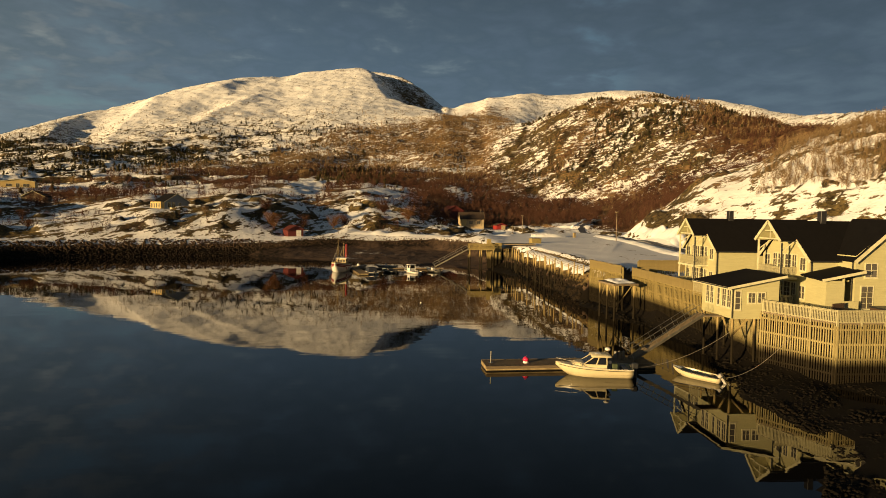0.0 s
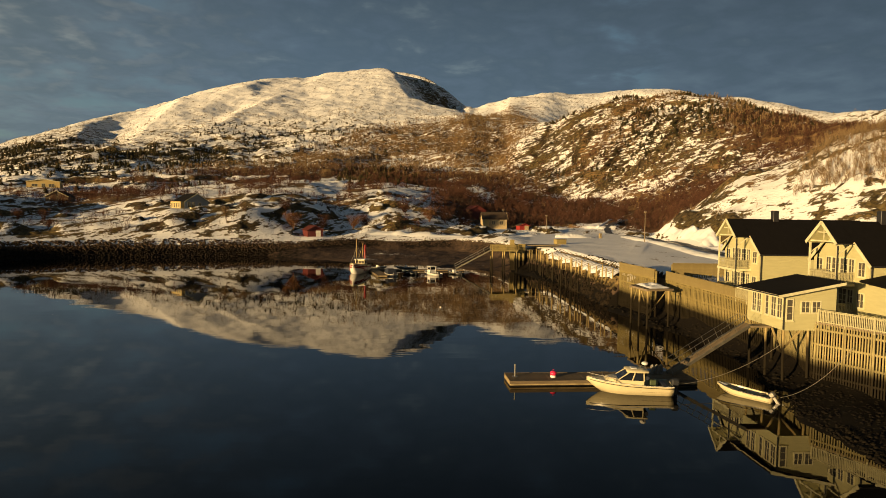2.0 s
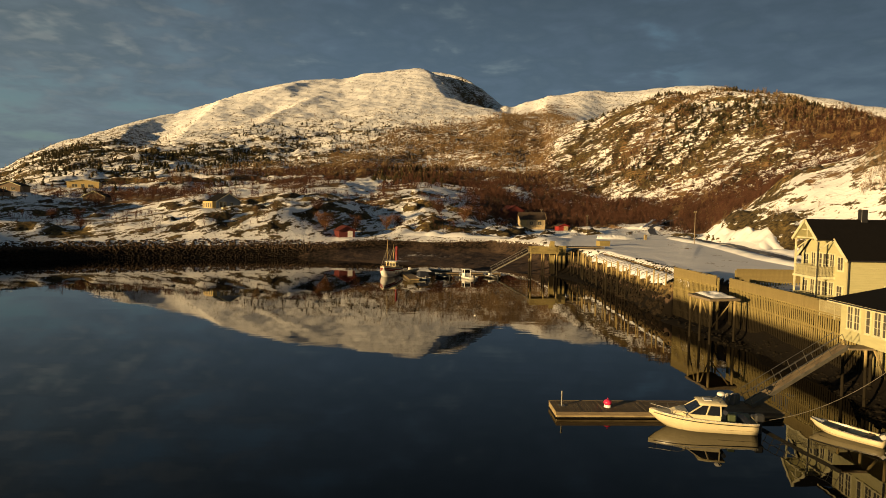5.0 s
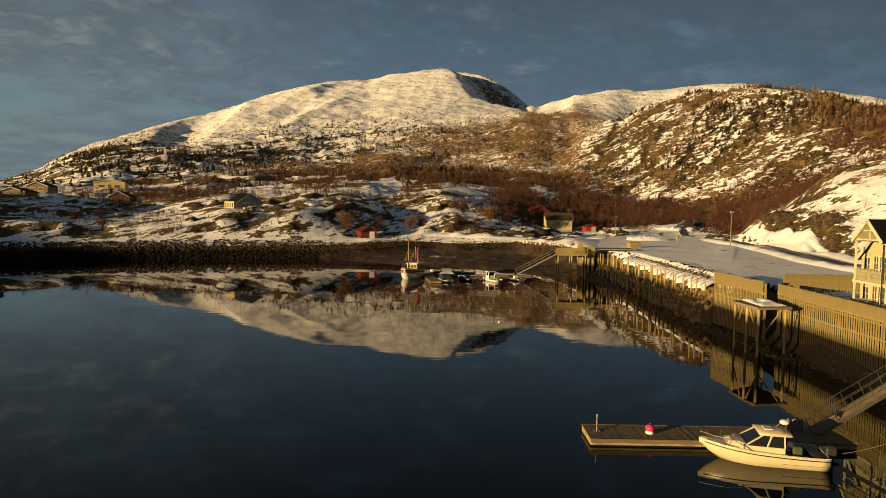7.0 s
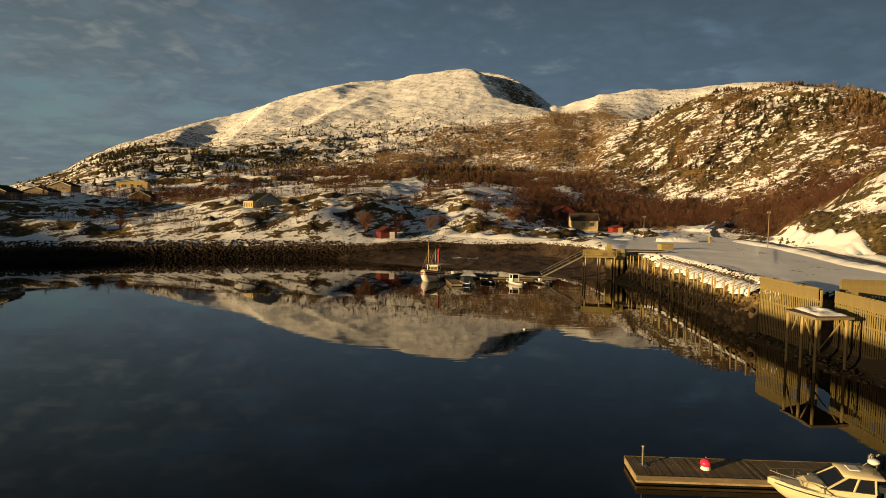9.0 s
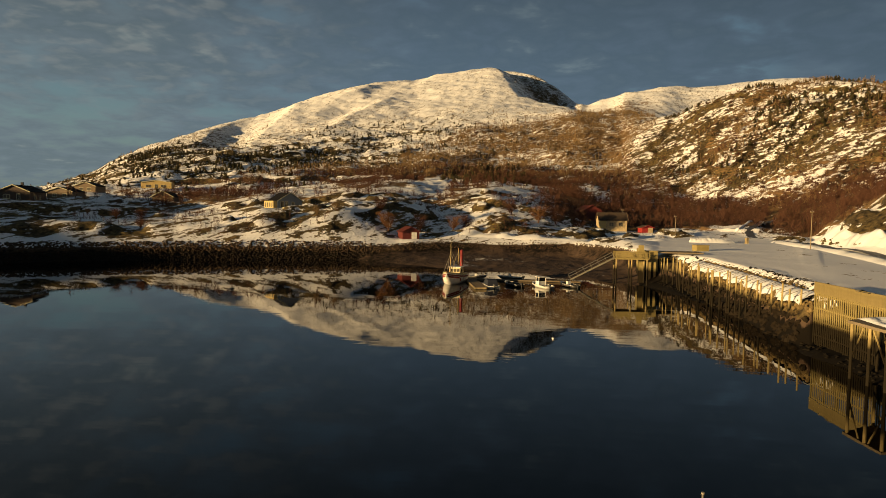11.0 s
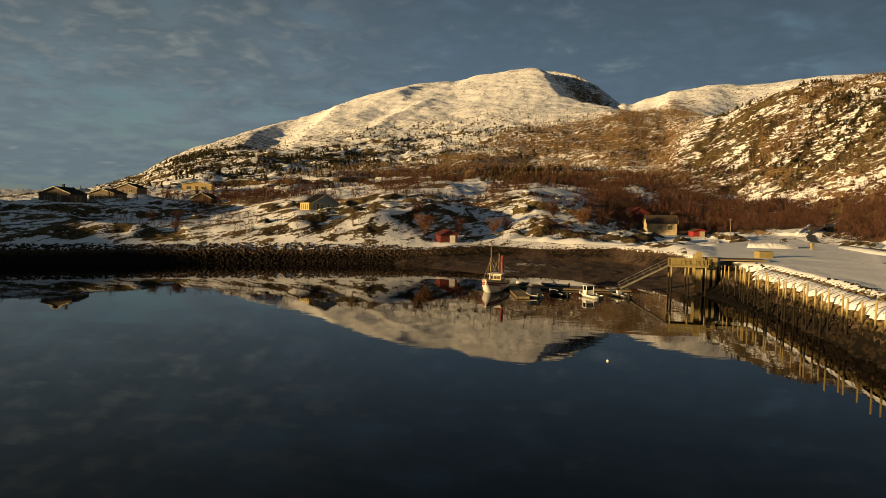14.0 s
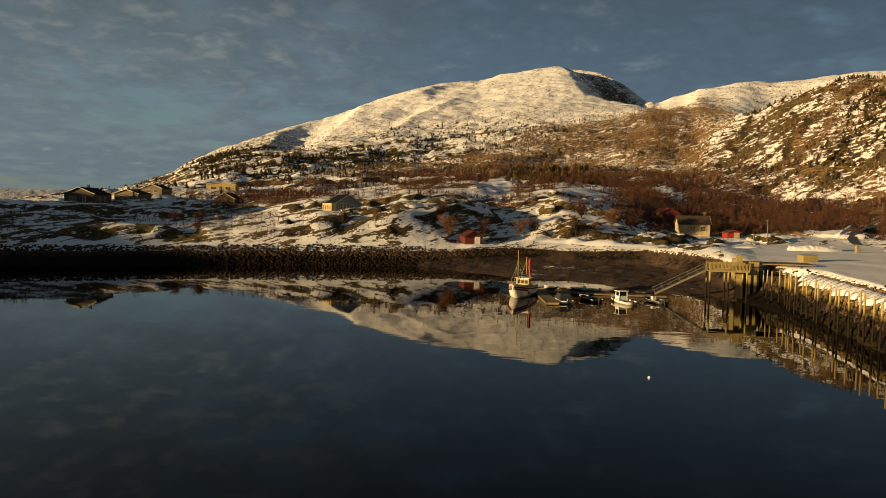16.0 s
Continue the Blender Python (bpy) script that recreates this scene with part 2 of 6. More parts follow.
    bump(t, b, calc(t, "MULTIPLY", calc(t, "ADD", n_mid, calc(t, "MULTIPLY", n_fine, 0.3)), at.outputs["Alpha"]), 0.5, 1.0)
    return m


M_TERRAIN = terrain_material()


def water_material():
    m, t, b = material("still_fjord_water", 0.015)
    b.inputs["Base Color"].default_value = (0.0008, 0.0010, 0.0013, 1)
    b.inputs["IOR"].default_value = 1.333
    v = coords(t)
    n = noise_tex(t, coords(t, (0.12, 0.5, 1)), 0.35, 3, 0.5)
    calm = ramp(t, noise_tex(t, v, 0.012, 3), [(0.45, 0.1), (0.65, 1.0)])
    fine = noise_tex(t, coords(t, (0.25, 1.6, 1)), 0.8, 2, 0.5)
    bump(t, b, calc(t, "ADD", calc(t, "MULTIPLY", n, calm), calc(t, "MULTIPLY", fine, 0.05)), 0.13, 0.25)
    return m


M_WATER = water_material()

# ---- terrain ----
HUB = (0.5, 20.0)


def lattice(ix, iy, seed):
    h = (ix.astype(np.int64) * 374761393 + iy.astype(np.int64) * 668265263 + seed * 1442695041) & 0x7FFFFFFF
    h = ((h ^ (h >> 13)) * 1274126177) & 0x7FFFFFFF
    return ((h ^ (h >> 16)) & 0xFFFF) / 65535.0


def fbm(x, y, wave, octaves=5, seed=0, ridged=False):
    out, amp, tot = np.zeros_like(x), 1.0, 0.0
    for k in range(octaves):
        u, w = x / wave + 17.3 * k, y / wave - 9.1 * k
        iu, iw = np.floor(u), np.floor(w)
        fu, fw = u - iu, w - iw
        fu, fw = fu * fu * (3 - 2 * fu), fw * fw * (3 - 2 * fw)
        a, b = lattice(iu, iw, seed + k), lattice(iu + 1, iw, seed + k)
        c, d = lattice(iu, iw + 1, seed + k), lattice(iu + 1, iw + 1, seed + k)
        n = (a + (b - a) * fu) * (1 - fw) + (c + (d - c) * fu) * fw
        out += amp * ((1 - np.abs(2 * n - 1)) if ridged else n)
        tot, amp, wave = tot + amp, amp * 0.52, wave * 0.5
    return out / tot * 2 - 1


# turn from north, in degrees: distance from HUB and height of the land's main lines
SHORE = [(-180, 700), (-140, 420), (-110, 260), (-80, 222), (-60, 203), (-43, 178), (-36, 175), (-28.6, 173.5), (-19.7, 171.5), (-13, 169.5), (-10.5, 162),
         (-6, 150), (0, 143), (2.7, 136), (6.5, 130), (10.5, 128), (15.9, 104), (19.6, 85), (21.8, 76), (27, 65), (31, 60.5), (34.5, 55), (38, 48.5),
         (41.4, 43.5), (44.5, 39), (47, 37), (57, 31.8), (60.4, 29.0), (65, 25.4), (68, 23), (75, 20.5), (90, 20), (110, 24), (140, 60), (160, 300), (180, 700)]
BANK = [(-180, 730, 5), (-110, 280, 6), (-60, 207, 5), (-43, 187, 3.9), (-36, 183, 3.8), (-28, 181, 3.9), (-19, 179, 4), (-10.5, 179, 3.9), (-6, 184, 4.7),
        (0, 185, 4.5), (5, 184, 4.9), (8.5, 165, 5.1), (11, 140, 5.4), (16.5, 124, 5.5), (19.5, 106, 5.5), (23.9, 88, 5.5), (31, 70, 4.9), (42, 55, 4.8),
        (49, 53, 4.8), (54, 60, 4.8), (62, 66, 4.8), (90, 75, 5), (140, 100, 5), (180, 730, 5)]
# turns -110 to -73 lie out of view, raised to shade the left shore
NEAR = [(-180, 900, 22.6), (-110, 330, 22.9), (-92, 255, 20.5), (-78, 232, 18), (-73.5, 228, 16), (-70.5, 228, 13.5), (-64, 232, 13), (-50, 240, 13.4), (-43.8, 246, 13.6),
        (-41, 250, 14.2), (-38.9, 253, 14.4), (-36.5, 246, 13.6), (-32.5, 250, 13.2), (-28.7, 226, 11.1), (-21.9, 202, 13.1), (-20, 204, 12.8),
        (-17.5, 205, 13.3), (-15.3, 208, 15.1), (-11.2, 206, 14.1), (-7, 210, 10.7), (-2.5, 251, 18.6), (0.7, 243, 14.8), (4.1, 233, 9.8), (7.4, 231, 7.1),
        (14.6, 231, 7.1), (19, 245, 7.6), (23.2, 215, 5.6), (25.3, 206, 10.9), (26.8, 204, 15.7), (27.7, 203, 18.3), (28.6, 202, 21.6), (29.6, 202, 24.8),
        (31, 202, 27.5), (33.3, 202, 29.1), (34.6, 200, 31.1), (35.9, 198, 33.5), (37.2, 196, 35.6), (38.9, 194, 36.7), (40.9, 192, 37.6), (42.9, 190, 38.8),
        (48, 185, 48), (90, 190, 48), (180, 900, 20)]
# ridge at turns -100 to -56 is unseen, added to shade the western cabins
FOOT = [(-180, 1200, 28.6), (-100, 340, 22.9), (-90, 320, 24), (-80, 315, 27), (-70, 315, 34), (-62, 318, 32.8), (-56, 325, 18.8), (-51, 318, 13.3),
        (-41.8, 314, 14.2), (-30, 346, 19.3), (-20, 346, 24.4), (-9.7, 381, 31.3), (-1.9, 431, 37.7), (6.1, 455, 38.7), (8.8, 431, 31.2), (14.1, 401, 21.2),
        (19.4, 382, 17.7), (26.9, 322, 21.8), (35, 310, 34.8), (45, 300, 42.8), (90, 300, 45.8), (180, 1200, 28.6)]
MID = [(-180, 1600, 44.8), (-60, 430, 15.2), (-45.9, 433, 13.6), (-40, 435, 14.6), (-36.5, 445, 19), (-30.5, 516, 39.2), (-22, 650, 64.8),
       (-14.2, 720, 80.1), (-4.4, 881, 130.6), (3.3, 1060, 178.1), (7.4, 960, 152.8), (7.9, 900, 141), (8.4, 760, 106), (8.9, 600, 66), (9.4, 600, 77.9),
       (10.7, 640, 96.6), (12.2, 655, 109.1), (13.7, 660, 116.2), (15.2, 661, 125.6), (19.3, 642, 128.7), (23.6, 622, 122.6), (28.3, 583, 105.6),
       (34.9, 504, 79), (39.1, 435, 64.2), (45, 390, 59), (90, 420, 61.1), (180, 1600, 44.8)]
CREST = [(-180, 2600, 120), (-90, 900, 30), (-48.5, 713, 19.7), (-46, 714, 13.3), (-42.6, 763, 19.8), (-38.9, 868, 29), (-36.9, 939, 42.1), (-34.8, 1032, 61),
         (-32.7, 1135, 93.8), (-30.3, 1241, 122.7), (-28.5, 1300, 138.7), (-26.7, 1362, 163.1), (-24.7, 1423, 188), (-22.7, 1486, 220.7), (-21.5, 1523, 238),
         (-19.8, 1560, 261.8), (-18.5, 1588, 273.3), (-16.3, 1636, 302.9), (-14, 1686, 331.6), (-11.7, 1737, 352.4), (-9.3, 1789, 367.7), (-6.9, 1800, 387.6),
         (-4.4, 1800, 399.5), (-3.4, 1800, 403.9), (-1.9, 1795, 406.3), (-0.4, 1770, 398), (0.7, 1753, 388.2), (1.7, 1735, 372.5), (2.7, 1693, 346.5),
         (3.8, 1660, 315.9), (4.8, 1631, 289.4), (5.8, 1604, 270.3), (6.9, 1588, 280.7), (8.4, 1581, 286.9), (9.9, 1575, 292.7), (10.9, 1562, 295.8),
         (12, 1550, 302.9), (13, 1537, 299.6), (14.5, 1524, 290.9), (16, 1515, 289.1), (18.4, 1498, 290), (20.8, 1482, 290.7), (23.2, 1447, 276.5),
         (24.6, 1420, 263), (26, 1382, 245), (28.2, 1323, 233), (30, 1282, 218.7), (31.7, 1242, 206), (33, 1203, 189.6), (34.2, 1161, 179.9),
         (35, 1134, 172.6), (36.2, 1076, 165.1), (38.1, 983, 150.3), (40, 910, 139.6), (50, 850, 140), (90, 900, 150), (180, 2600, 120)]


# levelled ground under the houses: place, height, radius
PADS = [(-29.0, 204.0, 5.0, 4.6), (-73.5, 220.5, 13.1, 8), (-141.8, 270.0, 14.7, 8), (-178, 324, 22.1, 10), (-158.0, 213.0, 14.5, 9), (-176.7, 257.5, 15.9, 9), (-185.4, 283.5, 19.1, 8), (34.6, 257, 6.7, 9), (45.8, 254, 6.4, 5)]


def line(table, az, col, soft=0.5):
    """A main line's distance or height at each turn, with softened corners."""
    xs, ys = [p[0] for p in table], [p[col] for p in table]
    return sum(np.interp(az + o * soft, xs, ys) * w for o, w in ((-1, 0.25), (0, 0.5), (1, 0.25)))


def bell(v, mid, half):
    return np.clip(1 - ((v - mid) / half) ** 2, 0, 1)


def toe_of(az, rb, zb, rn, zn):
    """Foot of the first rise behind the bank; on the quay side a level field reaches far back."""
    q = np.clip((az - 8) / 5, 0, 1)
    rt = np.interp(az, [8, 13, 19, 24, 30, 38, 46, 90], [205, 203, 226, 176, 138, 119, 112, 112])
    rt = np.minimum(np.maximum(rt, rb + 8), rn - 8)
    left = rb + (rn - rb) * 0.45
    return left + (rt - left) * q, (zb + (zn - zb) * (0.62 - 0.48 * bell(az, -8.6, 8.0) ** 2)) * (1 - q) + 6.1 * q


def height(x, y):
    """Height of the land at points x, y (arrays)."""
    dx, dy = x - HUB[0], y - HUB[1]
    r, az = np.hypot(dx, dy), np.degrees(np.arctan2(dx, dy))
    rs = line(SHORE, az, 1)
    rb, zb = np.maximum(line(BANK, az, 1), rs + 4), line(BANK, az, 2)
    rn, zn = line(NEAR, az, 1), line(NEAR, az, 2)
    rt, zt = toe_of(az, rb, zb, rn, zn)
    rf, zf = line(FOOT, az, 1), line(FOOT, az, 2)
    rm, zm = line(MID, az, 1), line(MID, az, 2)
    rc, zc = line(CREST, az, 1, 0.25), line(CREST, az, 2, 0.25)
    behind = np.clip((az - 9) / 8, 0, 1)
    flat = np.clip((rb - 7 - rs) / 12, 0, 1) * np.clip((14 - az) / 3, 0, 1) - 0.3 * np.clip((az - 23) / 6, 0, 1)
    rgh = np.clip((rc - rm) * 0.4 + rm, rm + 60, None)
    zg = (zm + (zc - zm) * 0.42) * (1 - behind) + (zm * 0.96) * behind
    one = np.ones_like(r)
    ks = [(0 * r, -7 * one), (rs - 14, -2.6 * one), (rs, 0 * one), (np.maximum(rb - 9, rs + 1), 0.5 + 0.9 * flat), (rb, zb), (rt, zt), (rn, zn), (np.maximum(rf, rn + 30), zf),
          (np.maximum(rm, rf + 60), zm), (rgh, zg), (np.maximum(rc, rgh + 60), zc), (rc + 700, zc * 0.55), (5200 * one, 30 + 85 * np.clip((-33 - az) / 4, 0, 1))]
    z = np.full_like(r, 20.0)
    sl = [(ks[i + 1][1] - ks[i][1]) / np.maximum(ks[i + 1][0] - ks[i][0], 0.5) for i in range(len(ks) - 1)]
    tan = [0 * r]
    for i in range(1, len(ks) - 1):
        a, b = sl[i - 1], sl[i]
        tan.append(np.where(a * b > 0, 2 * a * b / np.where(np.abs(a + b) > 1e-9, a + b, 1), 0))
    tan.append(0 * r)
    for i in range(len(ks) - 1):
        (r0, z0), (r1, z1) = ks[i], ks[i + 1]
        d = np.maximum(r1 - r0, 0.5)
        u = np.clip((r - r0) / d, 0, 1)
        hh = (2 * u**3 - 3 * u**2 + 1) * z0 + (u**3 - 2 * u**2 + u) * d * tan[i] + (3 * u**2 - 2 * u**3) * z1 + (u**3 - u**2) * d * tan[i + 1]
        z = np.where((r >= r0) & (r <= r1), hh, z)
    # knobs, ledges and gullies; the level field and the beach stay smooth
    field = np.clip((az - 9) / 3, 0, 1) * np.clip((rt + 4 - r) / 6, 0, 1)
    land = np.clip((r - rb - 2) / 10, 0, 1) * (1 - field)
    n1 = fbm(x, y, 26, 5, 3)
    n2 = fbm(x, y, 150, 6, 11, True) - 0.5
    along, across = 0.80 * x + 0.60 * y, -0.60 * x + 0.80 * y
    ledge = fbm(along / 2.6, across, 17, 5, 71, True) - 0.45
    z = z + land * np.interp(r, [0, 200, 300, 500], [1.5, 1.5, 2.6, 3.0]) * n1
    z = z + land * np.interp(r, [0, 260, 420, 700, 1000], [0.9, 0.9, 3.2, 3.0, 0.8]) * ledge
    # stepped outcrops: snow on their tops, rock on their faces
    o1 = np.clip((fbm(along / 1.7, across, 13, 4, 101) - 0.06) * 5.5, 0, 1)
    o2 = np.clip((fbm(along / 2.2, across, 34, 5, 131) - 0.02) * 6, 0, 1)
    m1 = land * np.clip((rn + 50 - r) / 25, 0, 1) * np.where(az > 15, 0.75, 1.0)
    m2 = np.clip((r - rf + 20) / 60, 0, 1) * np.clip((1050 - r) / 200, 0, 1)
    o1, o2 = o1 * o1 * (3 - 2 * o1), o2 * o2 * (3 - 2 * o2)
    z = z + 1.7 * m1 * (o1 - 0.4) + 3.6 * m2 * (o2 - 0.4)
    face = 4 * o1 * (1 - o1) * m1 + 4 * o2 * (1 - o2) * m2
    z = z + 3.5 * bell(az, 27.2, 3.6) * bell(r, np.interp(az, [24, 30, 38], [192, 158, 136]), 18) * (0.7 + 0.6 * n1)
    # the dark broken cliff right of the summit
    cliff = np.clip((az + 2.9 - (rc - r) * 0.0050) / 3.0, 0, 1) * np.clip((5.4 - az) / 2.0, 0, 1) * np.clip((r - 1190) / 120, 0, 1) * np.clip((rc - 6 - r) / 60, 0, 1)
    z = z - cliff * (24 + 17 * fbm(x, y, 60, 6, 171, True))
    # a ravine behind the left spur
    side = az - (-27.2 + 5.4 * (r - 800) / 700)
    reach = np.clip((r - 760) / 200, 0, 1) * np.clip((rc - r) / 60, 0.25, 1) * (r < rc + 1)
    z = z + reach * (6 * bell(side, -2.6, 2.6) - 9 * bell(side, 1.0, 2.4) + 2.5 * fbm(x, y, 60, 4, 301))
    # the front ridge of the mountain and the fold behind it
    rr = np.interp(az, [-18, -16.5, -14, -11.8, -9.3, -7], [880, 970, 1130, 1290, 1420, 1560])
    fold = np.clip((az + 18.5) / 2.5, 0, 1) * np.clip((-7.8 - az) / 2, 0, 1)
    z = z + fold * (0.7 + 0.9 * fbm(x, y, 120, 4, 401)) * (5 * bell(r, rr, 130) - 10 * bell(r, rr + 130, 150))
    far = np.clip((r - 330) / 250, 0, 1) * (1 - 0.7 * np.clip((r - rc + 60) / 60, 0, 1))
    z = z + far * (np.interp(r, [600, 1100], [7, 4]) * (n2 - 0.5) + 9 * fbm(x, y, 330, 3, 83) + np.interp(r, [600, 1100], [1.6, 0.8]) * fbm(x, y, 45, 4, 29))
    z = z + field * 0.12 * fbm(x, y, 9, 3, 5) + np.clip((rb + 2 - r) / 4, 0, 1) * 0.3 * fbm(x, y, 3, 3, 8)
    # the rubble slope and snow apron along the quay field
    lip = x - np.interp(y, [95, 102, 122, 140, 153], [34.2, 34.1, 34.4, 34.4, 35.6])
    quay = np.interp(lip, [-5.2, -4.7, -2.9, -0.9, -0.45, 0.1, 2], [-3, 0.3, 3.8, 4.6, 4.7, 5.5, 5.5])
    z = np.where((y > 95) & (y < 149) & (lip < 2.5), np.maximum(z, quay + 0.15 * fbm(x, y, 4, 3, 19)), z)
    # the broken rock outcrop beside the road
    crag = bell(az, 27.6, 4.6) * bell(r, np.interp(az, [24, 30, 38], [192, 156, 136]), 24)
    z = z + crag * (2.6 * fbm(x, y, 9, 5, 211, True) + 1.4 * np.clip(fbm(x, y, 14, 4, 223) * 6, -1, 1))
    for px, py, pz, pr in PADS:
        k = np.clip(1.6 - np.hypot(x - px, y - py) / pr, 0, 1)
        z = z + (pz - z) * k * k * (3 - 2 * k)
    return z, r, az, rs, rb, rn, rf, rm, rc, field, n1, ledge, face, cliff


def ground_z(x, y):
    return float(height(np.array([float(x)]), np.array([float(y)]))[0][0])


def cover(x, y, h):
    """How much scrub, bare rock and tidal wet there is; wet also carries the shade painted under the deck."""
    z, r, az, rs, rb, rn, rf, rm, rc, field, n1, ledge, face, cliff = h
    v = fbm(x, y, 110, 5, 41)
    w = fbm(x, y, 30, 5, 57)
    # birch scrub: dense on the valley floor, thinning up the slopes to a tree line
    top = np.interp(az + 4 * v, [-50, -30, -22, -14.4, -10.5, -6.5, -2.4, 1.8, 6, 7.6, 8.6, 9.6, 11, 16, 26, 40, 60], [400, 420, 470, 590, 700, 775, 905, 965, 980, 1150, 1150, 640, 470, 430, 400, 330, 330])
    s = np.clip((r - rn - 6) / 25, 0, 1) * np.clip((top - r) / 100 + 0.5, 0, 1)
    s = s * np.interp(az, [-50, -38, -28, -16, -4, 60], [0.15, 0.5, 0.85, 0.9, 0.9, 1.0])
    s = s * np.interp(r, [200, 430, 520, 1100], [0.92, 0.84, 0.66, 0.56]) + 0.25 * bell(az, 19, 10) * np.clip((rf + 30 - r) / 40, 0, 1) * np.clip((r - rn - 6) / 25, 0, 1)
    s = s + 0.42 * v * np.clip(s * 3, 0, 1)
    gully = bell(az, 25 - (640 - r) * 0.055, 4.5) * bell(r, 540, 190) * np.clip((az - 10) / 3, 0, 1)
    belt = np.clip((az - 24) / 5, 0, 1) * bell(r, rm - 45, 150)
    s = np.maximum(s, 0.50 * gully + 0.4 * v * gully)
    s = np.maximum(s, (0.85 + 0.45 * v) * belt)
    s = np.maximum(s, np.clip((az - 27) / 6, 0, 1) * bell(r, rn - 8, 34) * (0.34 + 0.6 * v + 0.5 * w))
    s = s - 0.75 * np.clip((fbm(x / 2.2, y, 30, 3, 207) + 0.03) * 6, 0, 1) * np.clip(1.4 - np.abs(r - 350) / 110, 0, 1) * np.clip((5 - az) / 4, 0, 1)
    s = np.maximum(s, bell(az, 23.5, 7) * bell(r, 285, 62) * 1.3)
    s = np.maximum(s, 0.50 * bell(az, 9.4, 2.4) ** 0.5 * np.clip((r - rm - 20) / 40, 0, 1) * np.clip((1270 - r) / 70, 0, 1) + 0.3 * v)
    s = np.maximum(s, (0.5 + 0.5 * v) * bell(az, 8.6, 1.5) ** 0.5 * (r > 540) * np.clip((1200 - r) / 80, 0, 1))
    # open snow between the thickets
    for ca, cr, ha, hr in ((-9.0, 318, 3.2, 60), (-9.8, 246, 3.0, 26), (-6.2, 390, 2.2, 50), (6.7, 386, 1.6, 30), (-15, 720, 5, 170)):
        s = s - 1.0 * bell(az, ca, ha) ** 0.5 * bell(r, cr, hr) ** 0.5 * np.clip(0.75 + 1.5 * w, 0, 1)
    # a snowy rock step half way up the brown slope
    step = bell(az, 1, 8) ** 0.5 * bell(r, 545 + 30 * v, 48)
    s = s - 0.5 * step
    # bare rock: on ledges and knobs
    edge = np.clip((ledge + 0.10) * 3.0, 0, 1)
    near = np.clip((r - rb) / 5, 0, 1) * (1 - field) * np.clip((rn + 60 - r) / 30, 0, 1)
    bare = near * np.where(az > 15, (0.46 - 0.28 * np.clip((az - 29) / 3, 0, 1)) * edge * np.clip(0.3 + w * 3, 0, 1), 0.23 + 0.20 * edge + 0.26 * w + 0.14 * np.clip((-35 - az) / 4, 0, 1))
    bare = bare + near * np.where(az > 15, 0, 0.22 * np.clip((rb + 16 - r) / 14, 0, 1))
    bare = bare + 0.85 * bell(az, 27.6, 4.4) ** 0.6 * bell(r, np.interp(az, [24, 30, 38], [181, 147, 127]), 28)
    bare = bare + (az > 10.5) * (az < 30) * (r < rb - 0.3) * (z < 4.3)
    bare = bare + 0.38 * bell(az, 30, 5) * bell(r, rn - 12, 22) + 0.34 * np.clip((az - 33) / 3, 0, 1) * bell(r, rn - 8, 26)
    hill = np.clip((az - 8.5) / 2, 0, 1) * np.clip((r - rf - 10) / 60, 0, 1) * np.clip((rm + 40 - r) / 150, 0, 1)
    bare = bare + hill * (0.35 + 0.26 * edge + 0.40 * np.clip((fbm((0.80 * x + 0.60 * y) / 3, -0.60 * x + 0.80 * y, 8, 4, 151, True) - 0.3) * 3, 0, 1) + 0.25 * v)
    slope = np.clip((r - rf) / 60, 0, 1) * np.clip((8.5 - az) / 2, 0, 1)
    bare = bare + slope * (0.10 + 0.16 * edge + 0.16 * v - 0.15 * np.clip((r - 850) / 300, 0, 1)) + 0.22 * step + 0.10 * np.clip((r - rm - 60) / 100, 0, 1) * np.clip((az - 8) / 2, 0, 1)
    bare = bare + 0.60 * cliff + 0.25 * np.clip(az + 0.2, 0, 1) * np.clip(5.6 - az, 0, 1) * np.clip((r - rc + 45) / 20, 0, 1) + 0.85 * face + 0.22 * np.clip((-22 - az) / 5, 0, 1) * np.clip((r - 430) / 100, 0, 1)
    wet = np.where(az > 10.5, np.clip((2.5 - z) / 0.7, 0, 1) * (r < rb), np.clip((rb - 1.0 - r) / 3, 0, 1) * np.interp(az, [-17, -12], [1.0, 0.60]))
    flat = np.clip((r - rs - 2) / 4, 0, 1) * np.clip((rb - 8 - r) / 4, 0, 1) * np.clip((rb - rs - 18) / 6, 0, 1)
    wet = np.where(wet > 0, wet * (1 - 0.49 * flat), 0)
    wet = np.where((az > -18) & (az < 10.5) & (r < rb - 1.5), np.maximum(wet, np.clip(0.42 + 0.13 * z, 0.5, 0.72)), wet)
    # beach weed; its dark tone also paints shade under the deck and behind fences
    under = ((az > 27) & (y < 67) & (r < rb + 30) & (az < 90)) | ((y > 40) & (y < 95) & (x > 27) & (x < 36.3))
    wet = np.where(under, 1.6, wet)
    bare = np.where(field > 0.3, -0.3, bare) * (r > rb - 0.3) + bare * (r <= rb - 0.3)
    return np.clip(s, 0, 1), np.clip((bare + 0.3) / 1.3, 0, 1), np.clip(wet, 0, 1.6)


